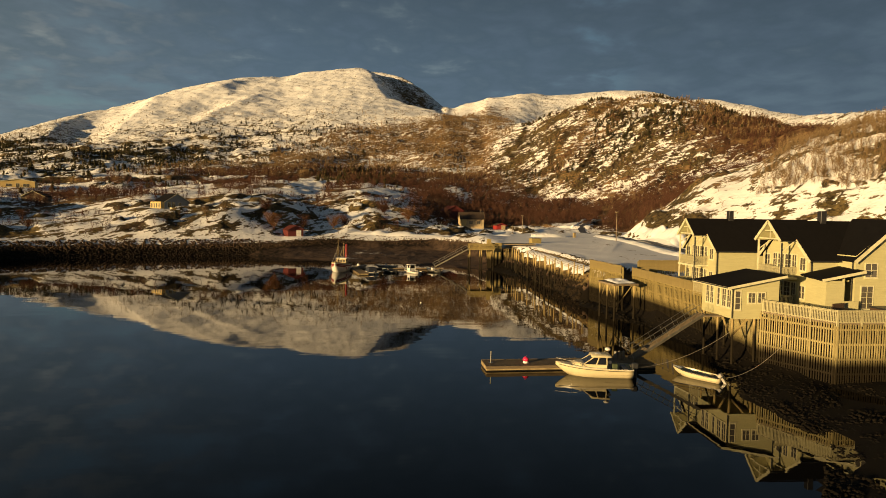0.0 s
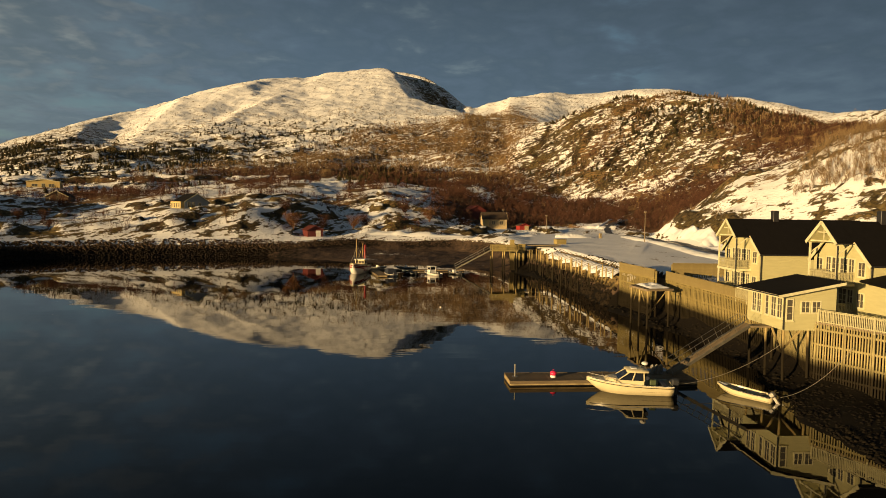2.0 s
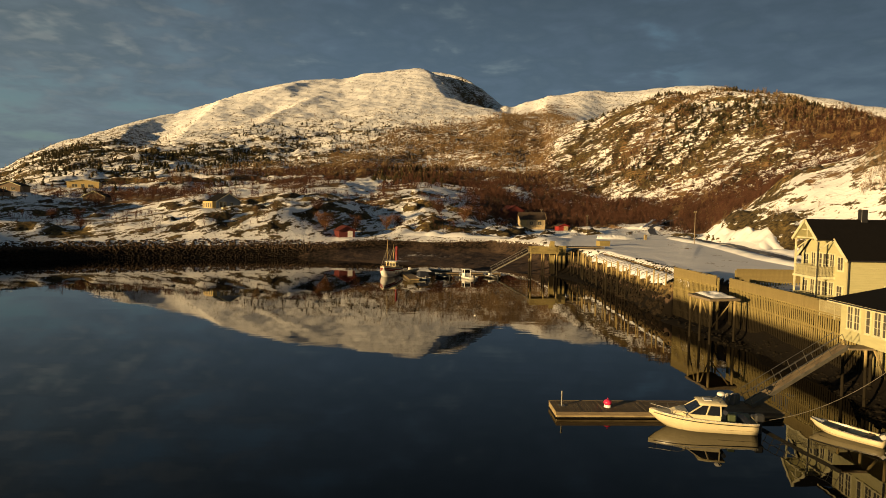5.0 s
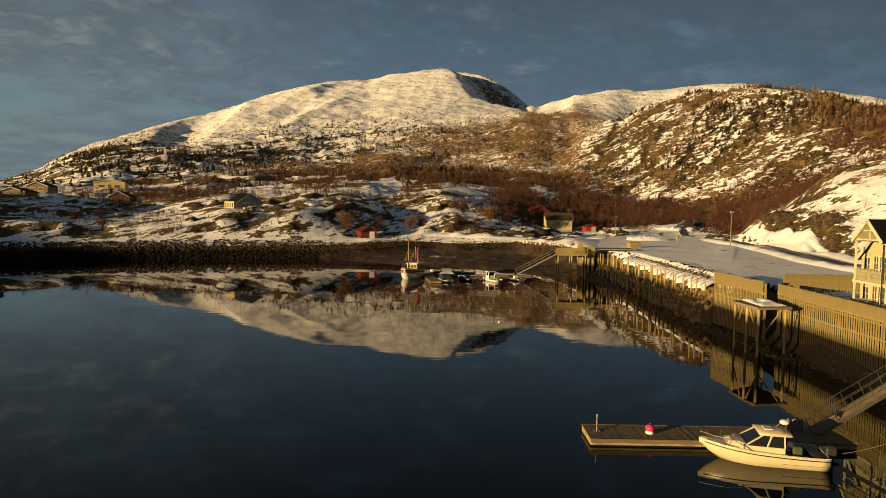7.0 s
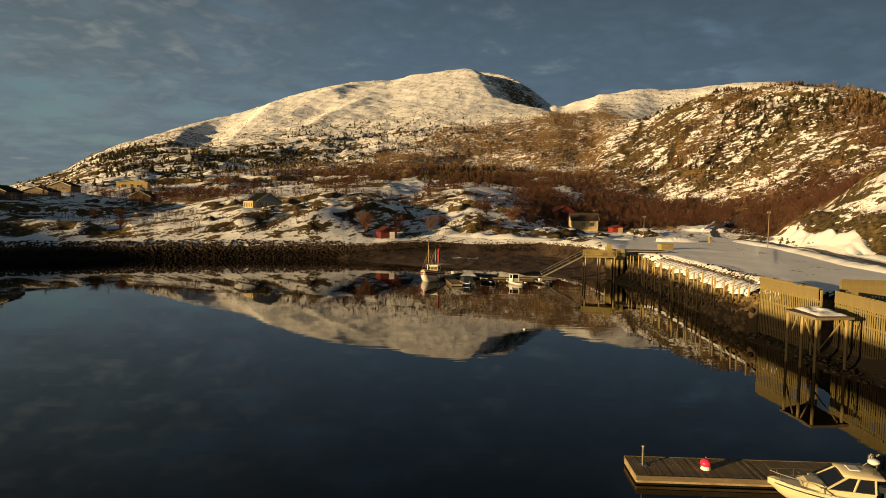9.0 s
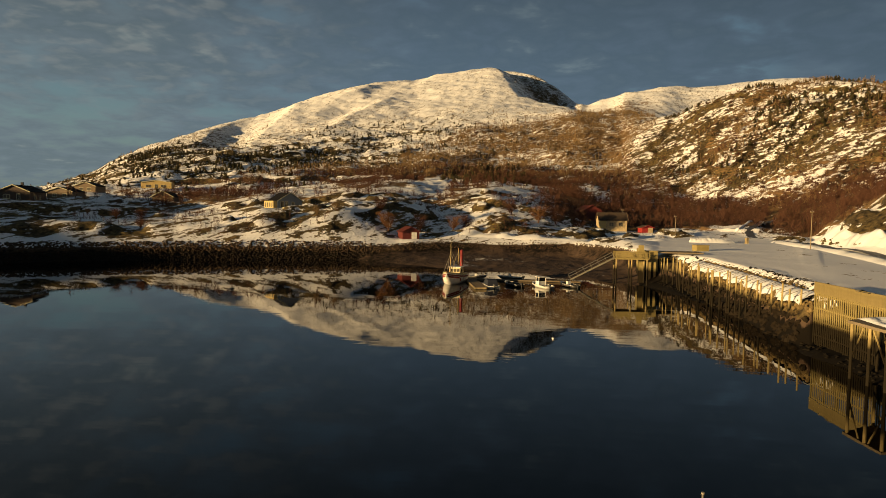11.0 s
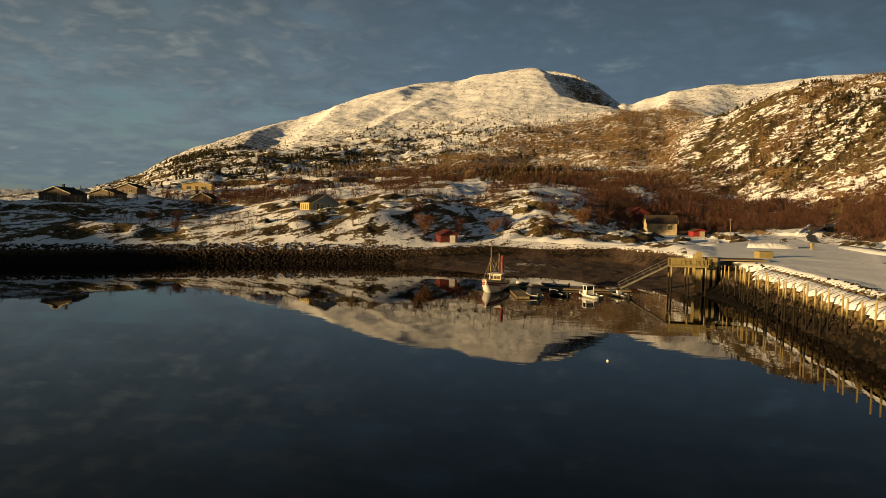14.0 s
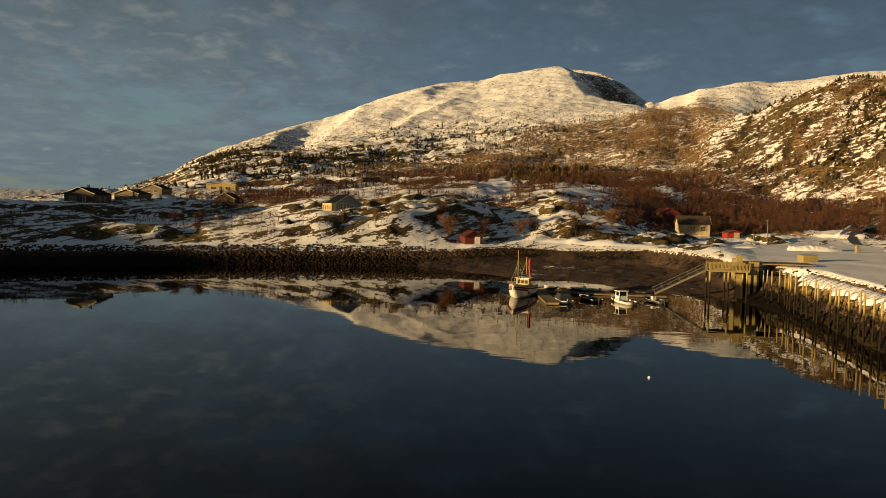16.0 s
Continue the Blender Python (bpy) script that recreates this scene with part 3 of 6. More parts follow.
def sheet(name, verts, faces, mat, attr=None):
    me = bpy.data.meshes.new(name)
    me.vertices.add(len(verts))
    me.vertices.foreach_set("co", verts.astype(np.float32).ravel())
    me.loops.add(faces.size)
    me.loops.foreach_set("vertex_index", faces.astype(np.int32).ravel())
    k = faces.shape[1]
    me.polygons.add(len(faces))
    me.polygons.foreach_set("loop_start", np.arange(0, faces.size, k, dtype=np.int32))
    me.update(calc_edges=True)
    me.materials.append(mat)
    if attr is not None:
        ca = me.color_attributes.new("cover", "FLOAT_COLOR", "POINT")
        ca.data.foreach_set("color", attr.astype(np.float32).ravel())
    return new(name, me)


def make_ground():
    az = np.concatenate([np.arange(-180, -54, 4.0), np.arange(-54, 54, 0.14), np.arange(54, 180, 4.0)])
    rad = [6.0]
    while rad[-1] < 5100:
        q = rad[-1]
        rad.append(q + (3.0 if q < 40 else 1.15 if q < 260 else q * 0.0052 if q < 900 else q * 0.006 if q < 1900 else q * 0.09))
    rad = np.array(rad)
    A, R = np.meshgrid(np.radians(az), rad)
    x, y = HUB[0] + R * np.sin(A), HUB[1] + R * np.cos(A)
    shp = x.shape
    x, y = x.ravel(), y.ravel()
    h = height(x, y)
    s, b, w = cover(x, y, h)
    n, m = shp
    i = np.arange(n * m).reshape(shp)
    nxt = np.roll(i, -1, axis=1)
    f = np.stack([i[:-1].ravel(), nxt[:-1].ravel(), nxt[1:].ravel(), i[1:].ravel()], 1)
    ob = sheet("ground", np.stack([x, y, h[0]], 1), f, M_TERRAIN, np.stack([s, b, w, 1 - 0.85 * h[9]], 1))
    ob.data.polygons.foreach_set("use_smooth", np.ones(len(f), bool))
    tagged(ob, "snow-covered rocky fjord shore, valley and mountains", "terrain", kind="structure")
    return ob


make_ground()
g = bmesh.new()
bmesh.ops.create_grid(g, x_segments=8, y_segments=8, size=4900)
me = bpy.data.meshes.new("water")
g.to_mesh(me)
g.free()
me.materials.append(M_WATER)
tagged(new("water", me), "dark still fjord water mirroring the mountain", "water", kind="structure")

# ---- building helpers ----


def thing(name, m, label, category, group="", kind=""):
    ob = new(name)
    ob.empty_display_size = 0.3
    ob.matrix_basis = m
    return tagged(ob, label, category, group, kind)


def part(name, bm, mat, parent, label=""):
    me = bpy.data.meshes.new(name)
    bmesh.ops.recalc_face_normals(bm, faces=bm.faces)
    bm.to_mesh(me)
    bm.free()
    me.materials.append(mat)
    ob = new(name, me)
    ob.parent = parent
    if label:
        tagged(ob, label)
    return ob


def piece(name, me, parent, m):
    ob = new(name, me)
    ob.parent = parent
    ob.matrix_basis = m
    return ob


def box(bm, lo, hi, bevel=0.0, m=None):
    c = [(a + b) / 2 for a, b in zip(lo, hi)]
    s = [max(abs(b - a), 0.001) for a, b in zip(lo, hi)]
    mm = Matrix.Translation(c) @ Matrix.Diagonal((*s, 1))
    r = bmesh.ops.create_cube(bm, size=1, matrix=(m @ mm) if m else mm)
    if bevel:
        es = list({e for v in r["verts"] for e in v.link_edges})
        bmesh.ops.bevel(bm, geom=es, offset=bevel, segments=1, affect="EDGES")
    return bm


def beam(bm, p, q, w, h=None, r=None, n=8, taper=1.0):
    """A bar (w x h) or a rod of radius r from p to q."""
    p, q = Vector(p), Vector(q)
    d = q - p
    rot = d.to_track_quat("Z", "Y").to_matrix().to_4x4()
    mm = Matrix.Translation((p + q) / 2) @ rot
    if r:
        bmesh.ops.create_cone(bm, cap_ends=True, segments=n, radius1=r, radius2=r * taper, depth=d.length, matrix=mm)
    else:
        bmesh.ops.create_cube(bm, size=1, matrix=mm @ Matrix.Diagonal((w, h or w, d.length, 1)))
    return bm


def B():
    return bmesh.new()


def poly(bm, pts):
    return bm.faces.new([bm.verts.new(p) for p in pts])


def slab(bm, pts, t):
    """A sheet of thickness t under the polygon pts."""
    n = (Vector(pts[1]) - Vector(pts[0])).cross(Vector(pts[2]) - Vector(pts[0])).normalized()
    if n.z < 0:
        n = -n
    lo = [Vector(p) - n * t for p in pts]
    a, b = [bm.verts.new(p) for p in pts], [bm.verts.new(p) for p in lo]
    bm.faces.new(a)
    bm.faces.new(b[::-1])
    for i in range(len(pts)):
        j = (i + 1) % len(pts)
        bm.faces.new((a[i], b[i], b[j], a[j]))
    return bm


def window(parent, m, w, h, cols=2, rows=3, frame_mat=None, name="window"):
    """A framed window with glazing bars, standing 6 cm proud of a wall; local x across, z up, y inward."""
    fm = frame_mat or M_TRIM
    f = B()
    t = 0.09
    o = [(-w / 2 - t, -t), (w / 2 + t, -t), (w / 2 + t, h + t), (-w / 2 - t, h + t)]
    i = [(-w / 2, 0), (w / 2, 0), (w / 2, h), (-w / 2, h)]
    vv = [[f.verts.new((x, y, z)) for x, z in ring] for y in (-0.06, 0.05) for ring in (o, i)]
    for k in range(4):
        n = (k + 1) % 4
        f.faces.new((vv[0][k], vv[0][n], vv[1][n], vv[1][k]))
        f.faces.new((vv[2][k], vv[3][k], vv[3][n], vv[2][n]))
        f.faces.new((vv[0][k], vv[2][k], vv[2][n], vv[0][n]))
        f.faces.new((vv[1][k], vv[1][n], vv[3][n], vv[3][k]))
    bmesh.ops.transform(f, matrix=m, verts=f.verts)
    win = part(name, f, fm, parent)
    s = box(B(), (-w / 2 - t - 0.03, -0.11, -t - 0.05), (w / 2 + t + 0.03, 0.02, -t))
    bmesh.ops.transform(s, matrix=m, verts=s.verts)
    part("sill", s, fm, win)
    bars = B()
    for i in range(1, cols):
        x = -w / 2 + w * i / cols
        box(bars, (x - 0.025, -0.045, 0), (x + 0.025, 0.0, h))
    for i in range(1, rows):
        z = h * i / rows
        box(bars, (-w / 2, -0.04, z - 0.015), (w / 2, -0.005, z + 0.015))
    if bars.verts:
        bmesh.ops.transform(bars, matrix=m, verts=bars.verts)
        part("glazing_bars", bars, fm, win)
    else:
        bars.free()
    p = B()
    box(p, (-w / 2, -0.022, 0), (w / 2, -0.012, h))
    bmesh.ops.transform(p, matrix=m, verts=p.verts)
    part("pane", p, M_GLASS, win)
    return win


def gable_walls(bm, x0, x1, y0, y1, z0, ze, zr):
    """Walls of a house whose ridge runs along x."""
    ym = (y0 + y1) / 2
    for x, flip in ((x0, 1), (x1, 0)):
        pts = [(x, y0, z0), (x, y1, z0), (x, y1, ze), (x, ym, zr), (x, y0, ze)]
        poly(bm, pts[::-1] if flip else pts)
    poly(bm, [(x0, y0, z0), (x1, y0, z0), (x1, y0, ze), (x0, y0, ze)])
    poly(bm, [(x0, y1, z0), (x0, y1, ze), (x1, y1, ze), (x1, y1, z0)])
    poly(bm, [(x0, y0, z0), (x0, y1, z0), (x1, y1, z0), (x1, y0, z0)])
    bmesh.ops.remove_doubles(bm, verts=bm.verts, dist=0.001)
    return bm


def face_m(x, y, z, rz):
    """A wall-fixed pose whose local -y points out of the wall."""
    return pose(x, y, z, 0, 0, rz)


def railing(parent, p, q, z0, z1, mat, step=0.13, w=0.07, name="railing"):
    """Posts and rails as one mesh, each picket a child of it."""
    p, q = Vector((*p, 0)), Vector((*q, 0))
    L = (q - p).length
    a = math.degrees(math.atan2(q.y - p.y, q.x - p.x))
    base = Matrix.Translation((p.x, p.y, 0)) @ pose(0, 0, 0, 0, 0, a)
    b = B()
    box(b, (0, -0.06, z1 - 0.05), (L, 0.06, z1))
    box(b, (0, -0.03, z1 - 0.16), (L, 0.03, z1 - 0.09))
    box(b, (0, -0.03, z0 + 0.05), (L, 0.03, z0 + 0.13))
    k = max(1, round(L / 2.0))
    for i in range(k + 1):
        x = L * i / k
        box(b, (x - 0.055, -0.055, z0 - 0.25), (x + 0.055, 0.055, z1 + 0.03))
    bmesh.ops.transform(b, matrix=base, verts=b.verts)
    rail = part(name, b, mat, parent)
    me = bpy.data.meshes.new("picket")
    c = box(B(), (-w / 2, -0.045, z0 + 0.02), (w / 2, -0.020, z1 - 0.06))
    c.to_mesh(me)
    c.free()
    me.materials.append(mat)
    n = int(L / step)
    for i in range(n):
        piece("picket", me, rail, base @ Matrix.Translation((step * (i + 0.5), 0, 0)))
    return rail

# ---- quay houses ----
DECK = 5.05


def quay_house(x_tip, yc, length, ch_x, label):
    """Cream two-storey house, ridge along x, with a roofed two-storey balcony on its water end."""
    t = thing("quay_house", pose(x_tip, yc, DECK), label, "house", "houses on the quay")
    x0, hw, ze, zr = 1.9, 3.65, 4.75, 8.05
    part("wall", gable_walls(B(), x0, length, -hw, hw, -0.3, ze, zr - 0.22), M_CREAM, t)
    s = 3.65 / 4.05
    r = B()
    for k in (-1, 1):
        # main slope, and the narrower slope carried out over the balcony
        slab(r, [(x0 - 0.25, 0, zr), (length + 0.3, 0, zr), (length + 0.3, k * 4.05, zr - 3.65), (x0 - 0.25, k * 4.05, zr - 3.65)], 0.16)
        slab(r, [(0, 0, zr + 0.004), (x0 - 0.26, 0, zr + 0.004), (x0 - 0.26, k * 2.0, zr - 2.0 * s), (0, k * 2.0, zr - 2.0 * s)], 0.16)
    roof = part("roof", r, M_ROOF, t)
    for k in (-1, 1):
        lining = slab(B(), [(0.02, 0, zr - 0.19), (x0 - 0.02, 0, zr - 0.19), (x0 - 0.02, k * 1.97, zr - 0.19 - 1.97 * s), (0.02, k * 1.97, zr - 0.19 - 1.97 * s)], 0.03)
        part("soffit", lining, M_CREAM, roof, "cream boarded lining under the overhang")
        part("knee_brace", beam(B(), (0.30, k * 1.85, zr - 2.9), (1.5, k * 1.85, zr - 2.0), 0.09), M_TRIM, t)
    for k in (-1, 1):
        part("bargeboard", beam(B(), (-0.03, 0, zr - 0.10), (-0.03, k * 2.08, zr - 0.10 - 2.08 * s), 0.06, 0.28), M_TRIM, roof)
        part("bargeboard", beam(B(), (x0 - 0.28, k * 1.95, zr - 0.12 - 1.95 * s), (x0 - 0.28, k * 4.10, zr - 0.10 - 4.10 * s), 0.06, 0.28), M_TRIM, roof)
        part("gutter", beam(B(), (x0 - 0.2, k * 4.10, zr - 3.72), (length + 0.3, k * 4.10, zr - 3.72), 0, r=0.06), M_BLACK, roof)
        part("gutter", beam(B(), (0.0, k * 2.06, zr - 1.95), (x0, k * 2.06, zr - 1.95), 0, r=0.05), M_BLACK, roof)
    c = B()
    cx = ch_x - x_tip
    box(c, (cx - 0.3, -0.3, zr - 0.4), (cx + 0.3, 0.3, zr + 0.95), 0.03)
    ch = part("chimney", c, M_BLACK, roof)
    ch["label"] = "black clad chimney"
    # balcony: posts, two floors, kingpost truss
    for y in (-1.85, 1.85):
        part("post", box(B(), (0.22, y - 0.07, -0.2), (0.36, y + 0.07, zr - 1.95)), M_TRIM, t)
    part("balcony_floor", box(B(), (0.15, -2.0, 2.45), (x0 - 0.004, 2.0, 2.68)), M_TRIM, t)
    part("balcony_floor", box(B(), (0.15, -2.0, -0.2), (x0 - 0.004, 2.0, -0.02)), M_TRIM, t)
    k = B()
    beam(k, (0.28, -1.8, zr - 1.78), (0.28, 1.8, zr - 1.78), 0.09, 0.13)
    beam(k, (0.28, 0, zr - 1.75), (0.28, 0, zr - 0.25), 0.07)
    beam(k, (0.28, -0.95, zr - 1.0), (0.28, 0.95, zr - 1.0), 0.06, 0.09)
    part("gable_truss", k, M_TRIM, t)
    for z in (0.0, 2.68):
        railing(t, (0.29, -1.85), (0.29, 1.85), z, z + 0.95, M_RAIL)
        railing(t, (0.29, -1.85), (x0 - 0.05, -1.85), z, z + 0.95, M_RAIL)
        railing(t, (0.29, 1.85), (x0 - 0.05, 1.85), z, z + 0.95, M_RAIL)
    # water end: french windows behind the balconies and side windows
    for z in (0.1, 2.75):
        for y, w, h, rows in ((-0.55, 0.9, 2.0, 4), (0.55, 0.9, 2.0, 4), (-1.5, 0.6, 1.7, 3), (1.5, 0.6, 1.7, 3)):
            window(t, face_m(x0, y, z + (0.3 if h < 2 else 0), -90), w, h, 2, rows)
        window(t, face_m(x0, -2.75, z + 0.65, -90), 0.75, 1.15, 2, 2)
        window(t, face_m(x0, 2.75, z + 0.65, -90), 0.75, 1.15, 2, 2)
    for x, y in ((x0 + 0.12, -hw - 0.10), (0.20, -1.98)):
        part("downpipe", beam(B(), (x, y, -0.2), (x, y, ze - 0.35 if x > 1 else zr - 2.1), 0, r=0.055), M_BLACK, t)
    return t


def south_windows(t, specs):
    for x, z, w, h, cols, rows in specs:
        window(t, face_m(x, -3.65, z, 0), w, h, cols, rows)


house_a = quay_house(35.55, 72.85, 15.0, 41.05, "cream weatherboard house with black roof and roofed balcony on the quay")
south_windows(house_a, [(6.2, 0.7, 1.5, 1.3, 2, 2), (9.3, 3.0, 0.9, 0.9, 2, 2), (12.2, 0.7, 1.5, 1.3, 2, 2)])
house_b = quay_house(37.15, 59.1, 19.0, 42.7, "cream weatherboard house with black roof, balcony and gabled wing")


def wing():
    """Gabled wing of the second house, its gable towards the open water to the south."""
    t = house_b
    x0, x1, y0, y1 = 4.75, 12.75, -5.8, -3.4
    zr, ze = 8.3, 5.0
    xm = (x0 + x1) / 2
    b = B()
    poly(b, [(x0, y0, -0.3), (x1, y0, -0.3), (x1, y0, ze), (xm, y0, zr - 0.2), (x0, y0, ze)])
    poly(b, [(x0, y0, -0.3), (x0, y0, ze), (x0, y1, ze), (x0, y1, -0.3)])
    poly(b, [(x1, y0, -0.3), (x1, y1, -0.3), (x1, y1, ze), (x1, y0, ze)])
    poly(b, [(x0, y0, -0.3), (x0, y1, -0.3), (x1, y1, -0.3), (x1, y0, -0.3)])
    part("wing_wall", b, M_CREAM, t)
    r = B()
    for k in (-1, 1):
        xe = xm + k * 4.4
        slab(r, [(xm, y0 - 0.45, zr + 0.008), (xe, y0 - 0.45, zr - 3.65 * 4.4 / 4.3), (xe, y1 + (1.2 if k < 0 else 1.2), zr - 3.65 * 4.4 / 4.3), (xm, 0, zr + 0.008)], 0.16)
    roof = part("wing_roof", r, M_ROOF, t)
    for k in (-1, 1):
        part("bargeboard", beam(B(), (xm, y0 - 0.48, zr - 0.1), (xm + k * 4.42, y0 - 0.48, zr - 0.1 - 3.65 * 4.42 / 4.3), 0.06, 0.30), M_TRIM, roof)
    for x, z, w, h, c, rr in ((1.5, 3.1, 1.1, 1.2, 2, 2), (4.0, 3.1, 1.1, 1.5, 2, 3), (1.2, 0.25, 1.1, 2.0, 2, 4), (4.2, 0.25, 1.6, 2.0, 2, 4), (6.6, 3.1, 1.1, 1.2, 2, 2)):
        window(t, face_m(x0 + x, y0, z, 0), w, h, c, rr)
    d = B()
    beam(d, (x0 - 0.12, y0 + 0.2, -0.2), (x0 - 0.12, y0 + 0.2, ze - 0.3), 0, r=0.055)
    part("downpipe", d, M_BLACK, t)
    # entrance porch in the corner: lean-to roof on a low walled room
    p = B()
    slab(p, [(1.0, -6.7, 2.95), (4.9, -6.9, 3.75), (4.9, -3.7, 3.95), (1.0, -3.7, 3.15)], 0.15)
    part("porch_roof", p, M_ROOF, t)
    q = B()
    beam(q, (1.0, -6.74, 2.86), (4.9, -6.94, 3.66), 0.05, 0.24)
    part("fascia", q, M_TRIM, t)
    w = B()
    box(w, (1.6, -6.4, -0.1), (3.2, -3.66, 2.8))
    part("porch_wall", w, M_CREAM, t)
    w = B()
    box(w, (3.2, -6.4, -0.1), (4.74, -6.28, 1.0))
    box(w, (3.2, -6.402, 0.95), (3.34, -6.26, 3.2))
    part("porch_parapet", w, M_CREAM, t)
    window(t, face_m(4.1, -3.65, 1.1, 0), 0.9, 1.1, 2, 2)


wing()


def boathouse():
    """Small cream cabin on stilts with a lean-to roof, over the gangway head."""
    t = thing("boathouse", pose(30.65, 53.55, DECK), "cream cabin on stilts with black lean-to roof and tall windows", "cabin")
    L, W, z0 = 5.4, 4.3, -0.72
    b = B()
    pts = [(0, 0), (W, 0), (W, L), (0, L)]
    zt = [2.15, 3.05, 3.05, 2.15]
    for i in range(4):
        j = (i + 1) % 4
        poly(b, [(*pts[i], z0), (*pts[j], z0), (*pts[j], zt[j]), (*pts[i], zt[i])])
    poly(b, [(*p, z0) for p in pts])
    poly(b, [(*p, z) for p, z in zip(pts, zt)])
    bmesh.ops.remove_doubles(b, verts=b.verts, dist=0.001)
    part("wall", b, M_CREAM, t)
    r = B()
    slab(r, [(-0.75, -0.55, 2.22), (W + 0.35, -0.55, 3.28), (W + 0.35, L + 0.5, 3.28), (-0.75, L + 0.5, 2.22)], 0.12)
    roof = part("roof", r, M_ROOF, t)
    part("fascia", beam(B(), (-0.75, -0.58, 2.08), (W + 0.35, -0.58, 3.14), 0.05, 0.22), M_TRIM, roof)
    part("fascia", beam(B(), (-0.78, -0.58, 2.08), (-0.78, L + 0.5, 2.08), 0.05, 0.2), M_TRIM, roof)
    part("gutter", beam(B(), (-0.85, -0.55, 2.12), (-0.85, L + 0.5, 2.12), 0, r=0.05), M_BLACK, roof)
    part("downpipe", beam(B(), (-0.06, -0.07, -0.65), (-0.06, -0.07, 1.95), 0, r=0.05), M_BLACK, roof)
    for y, w in ((0.55, 0.62), (1.4, 0.62), (2.35, 0.4), (3.55, 0.55), (4.3, 0.55)):
        window(t, face_m(0, y, 0.25, -90), w, 1.55, 2 if w > 0.5 else 1, 3)
    window(t, face_m(0.45, 0, 0.15, 0), 0.45, 1.6, 1, 3)
    window(t, face_m(1.75, 0, 0.75, 0), 0.62, 0.85, 2, 2)
    window(t, face_m(2.65, 0, 0.75, 0), 0.62, 0.85, 2, 2)
    for x, y in ((0.15, 0.2), (0.15, 2.7), (0.15, 5.2), (2.2, 0.2), (2.2, 5.2)):
        part("stilt", beam(B(), (x + 0.1, y, -6.2), (x, y, z0), 0, r=0.11, taper=0.9), M_POLE, t)
    for p, q in (((0.2, 0.2, -2.2), (1.6, 0.2, z0)), ((0.15, 0.4, -2.6), (0.15, 1.9, z0)), ((0.15, 5.0, -2.6), (0.15, 3.4, z0))):
        part("brace", beam(B(), p, q, 0.1, 0.14), M_POLE, t)
    # landing at the gangway head
    d = B()
    box(d, (-1.75, 1.6, -0.80), (-0.01, 2.75, -0.68))
    part("landing", d, M_DECK, t)
    return t


boathouse()


def slat_fence(name, p, q, ztop, zbot, rails, label, step=0.32, w=0.165, panel=0.0, mat=None):
    """Upright slats on rails and posts; every slat is a piece of its own."""
    p, q = Vector((*p, 0)), Vector((*q, 0))
    L = (q - p).length
    a = math.degrees(math.atan2(q.y - p.y, q.x - p.x))
    t = thing(name, pose(p.x, p.y, 0, 0, 0, a), label, "fence", "fences on the quay")
    for z in rails:
        part("rail", box(B(), (0, 0.0, z - 0.08), (L, 0.07, z + 0.08)), mat or M_FENCE, t)
    k = max(1, round(L / 2.4))
    for i in range(k + 1):
        x = L * i / k
        part("post", box(B(), (x - 0.08, 0.07, zbot - 0.6), (x + 0.08, 0.23, ztop - 0.15)), mat or M_FENCE, t)
    shapes = []
    for j in range(4):
        me = bpy.data.meshes.new("slat")
        c = box(B(), (-w / 2, -0.045, zbot - 0.25 * random.random()), (w / 2, -0.004, ztop - (0.06 * random.random() if not panel else panel)))
        c.to_mesh(me)
        c.free()
        me.materials.append(mat or M_FENCE)
        shapes.append(me)
    for i in range(int(L / step)):
        piece("slat", random.choice(shapes), t, pose(step * (i + 0.5) + random.uniform(-0.012, 0.012), 0, 0, 0, random.uniform(-0.25, 0.25), 0))
    if panel:
        # closed boarding on top, in bays with a slight step between them
        me = bpy.data.meshes.new("board")
        c = box(B(), (-0.0735, -0.05, ztop - panel), (0.0735, -0.012, ztop))
        c.to_mesh(me)
        c.free()
        me.materials.append(M_BOARD)
        bays = [random.uniform(-0.06, 0.03) for _ in range(k)]
        for i in range(int(L / 0.15)):
            piece("board", me, t, pose(0.15 * (i + 0.5), random.uniform(-0.006, 0.006), bays[min(k - 1, int(i * 0.15 / L * k))] + random.uniform(-0.012, 0.012)))
        part("batten", box(B(), (0, -0.075, ztop - panel - 0.02), (L, -0.05, ztop - panel + 0.09)), M_FENCE, t)
        part("cap_rail", box(B(), (0, -0.07, ztop), (L, 0.08, ztop + 0.05)), M_BOARD, t)
    return t


slat_fence("slat_fence", (31.0, 94.1), (31.9, 83.2), 6.45, 0.4, (1.2, 2.6, 3.9, 5.2), "tall pale timber slat fence with boarded top on the quay edge", panel=1.1)
slat_fence("slat_fence", (33.5, 83.6), (33.65, 60.0), 6.2, 0.4, (1.2, 2.5, 3.7, 4.9), "long pale timber slat fence with boarded top on the quay edge", panel=1.05)
slat_fence("slat_fence", (33.2, 53.4), (35.9, 47.4), DECK - 0.05, -0.4, (0.9, 2.1, 3.3, 4.5), "pale timber slat wall under the deck railing", step=0.21, w=0.105, mat=M_WALLSLAT)
slat_fence("slat_fence", (35.9, 47.4), (48.0, 47.2), DECK - 0.05, -0.2, (0.9, 2.1, 3.3, 4.5), "pale timber slat wall on the deck's end", step=0.21, w=0.105, mat=M_WALLSLAT)
slat_fence("slat_fence", (33.65, 60.0), (33.2, 53.4), DECK - 0.3, -0.2, (0.9, 2.1, 3.3, 4.5), "pale timber slat wall behind the cabin", step=0.21, w=0.105, mat=M_WALLSLAT)
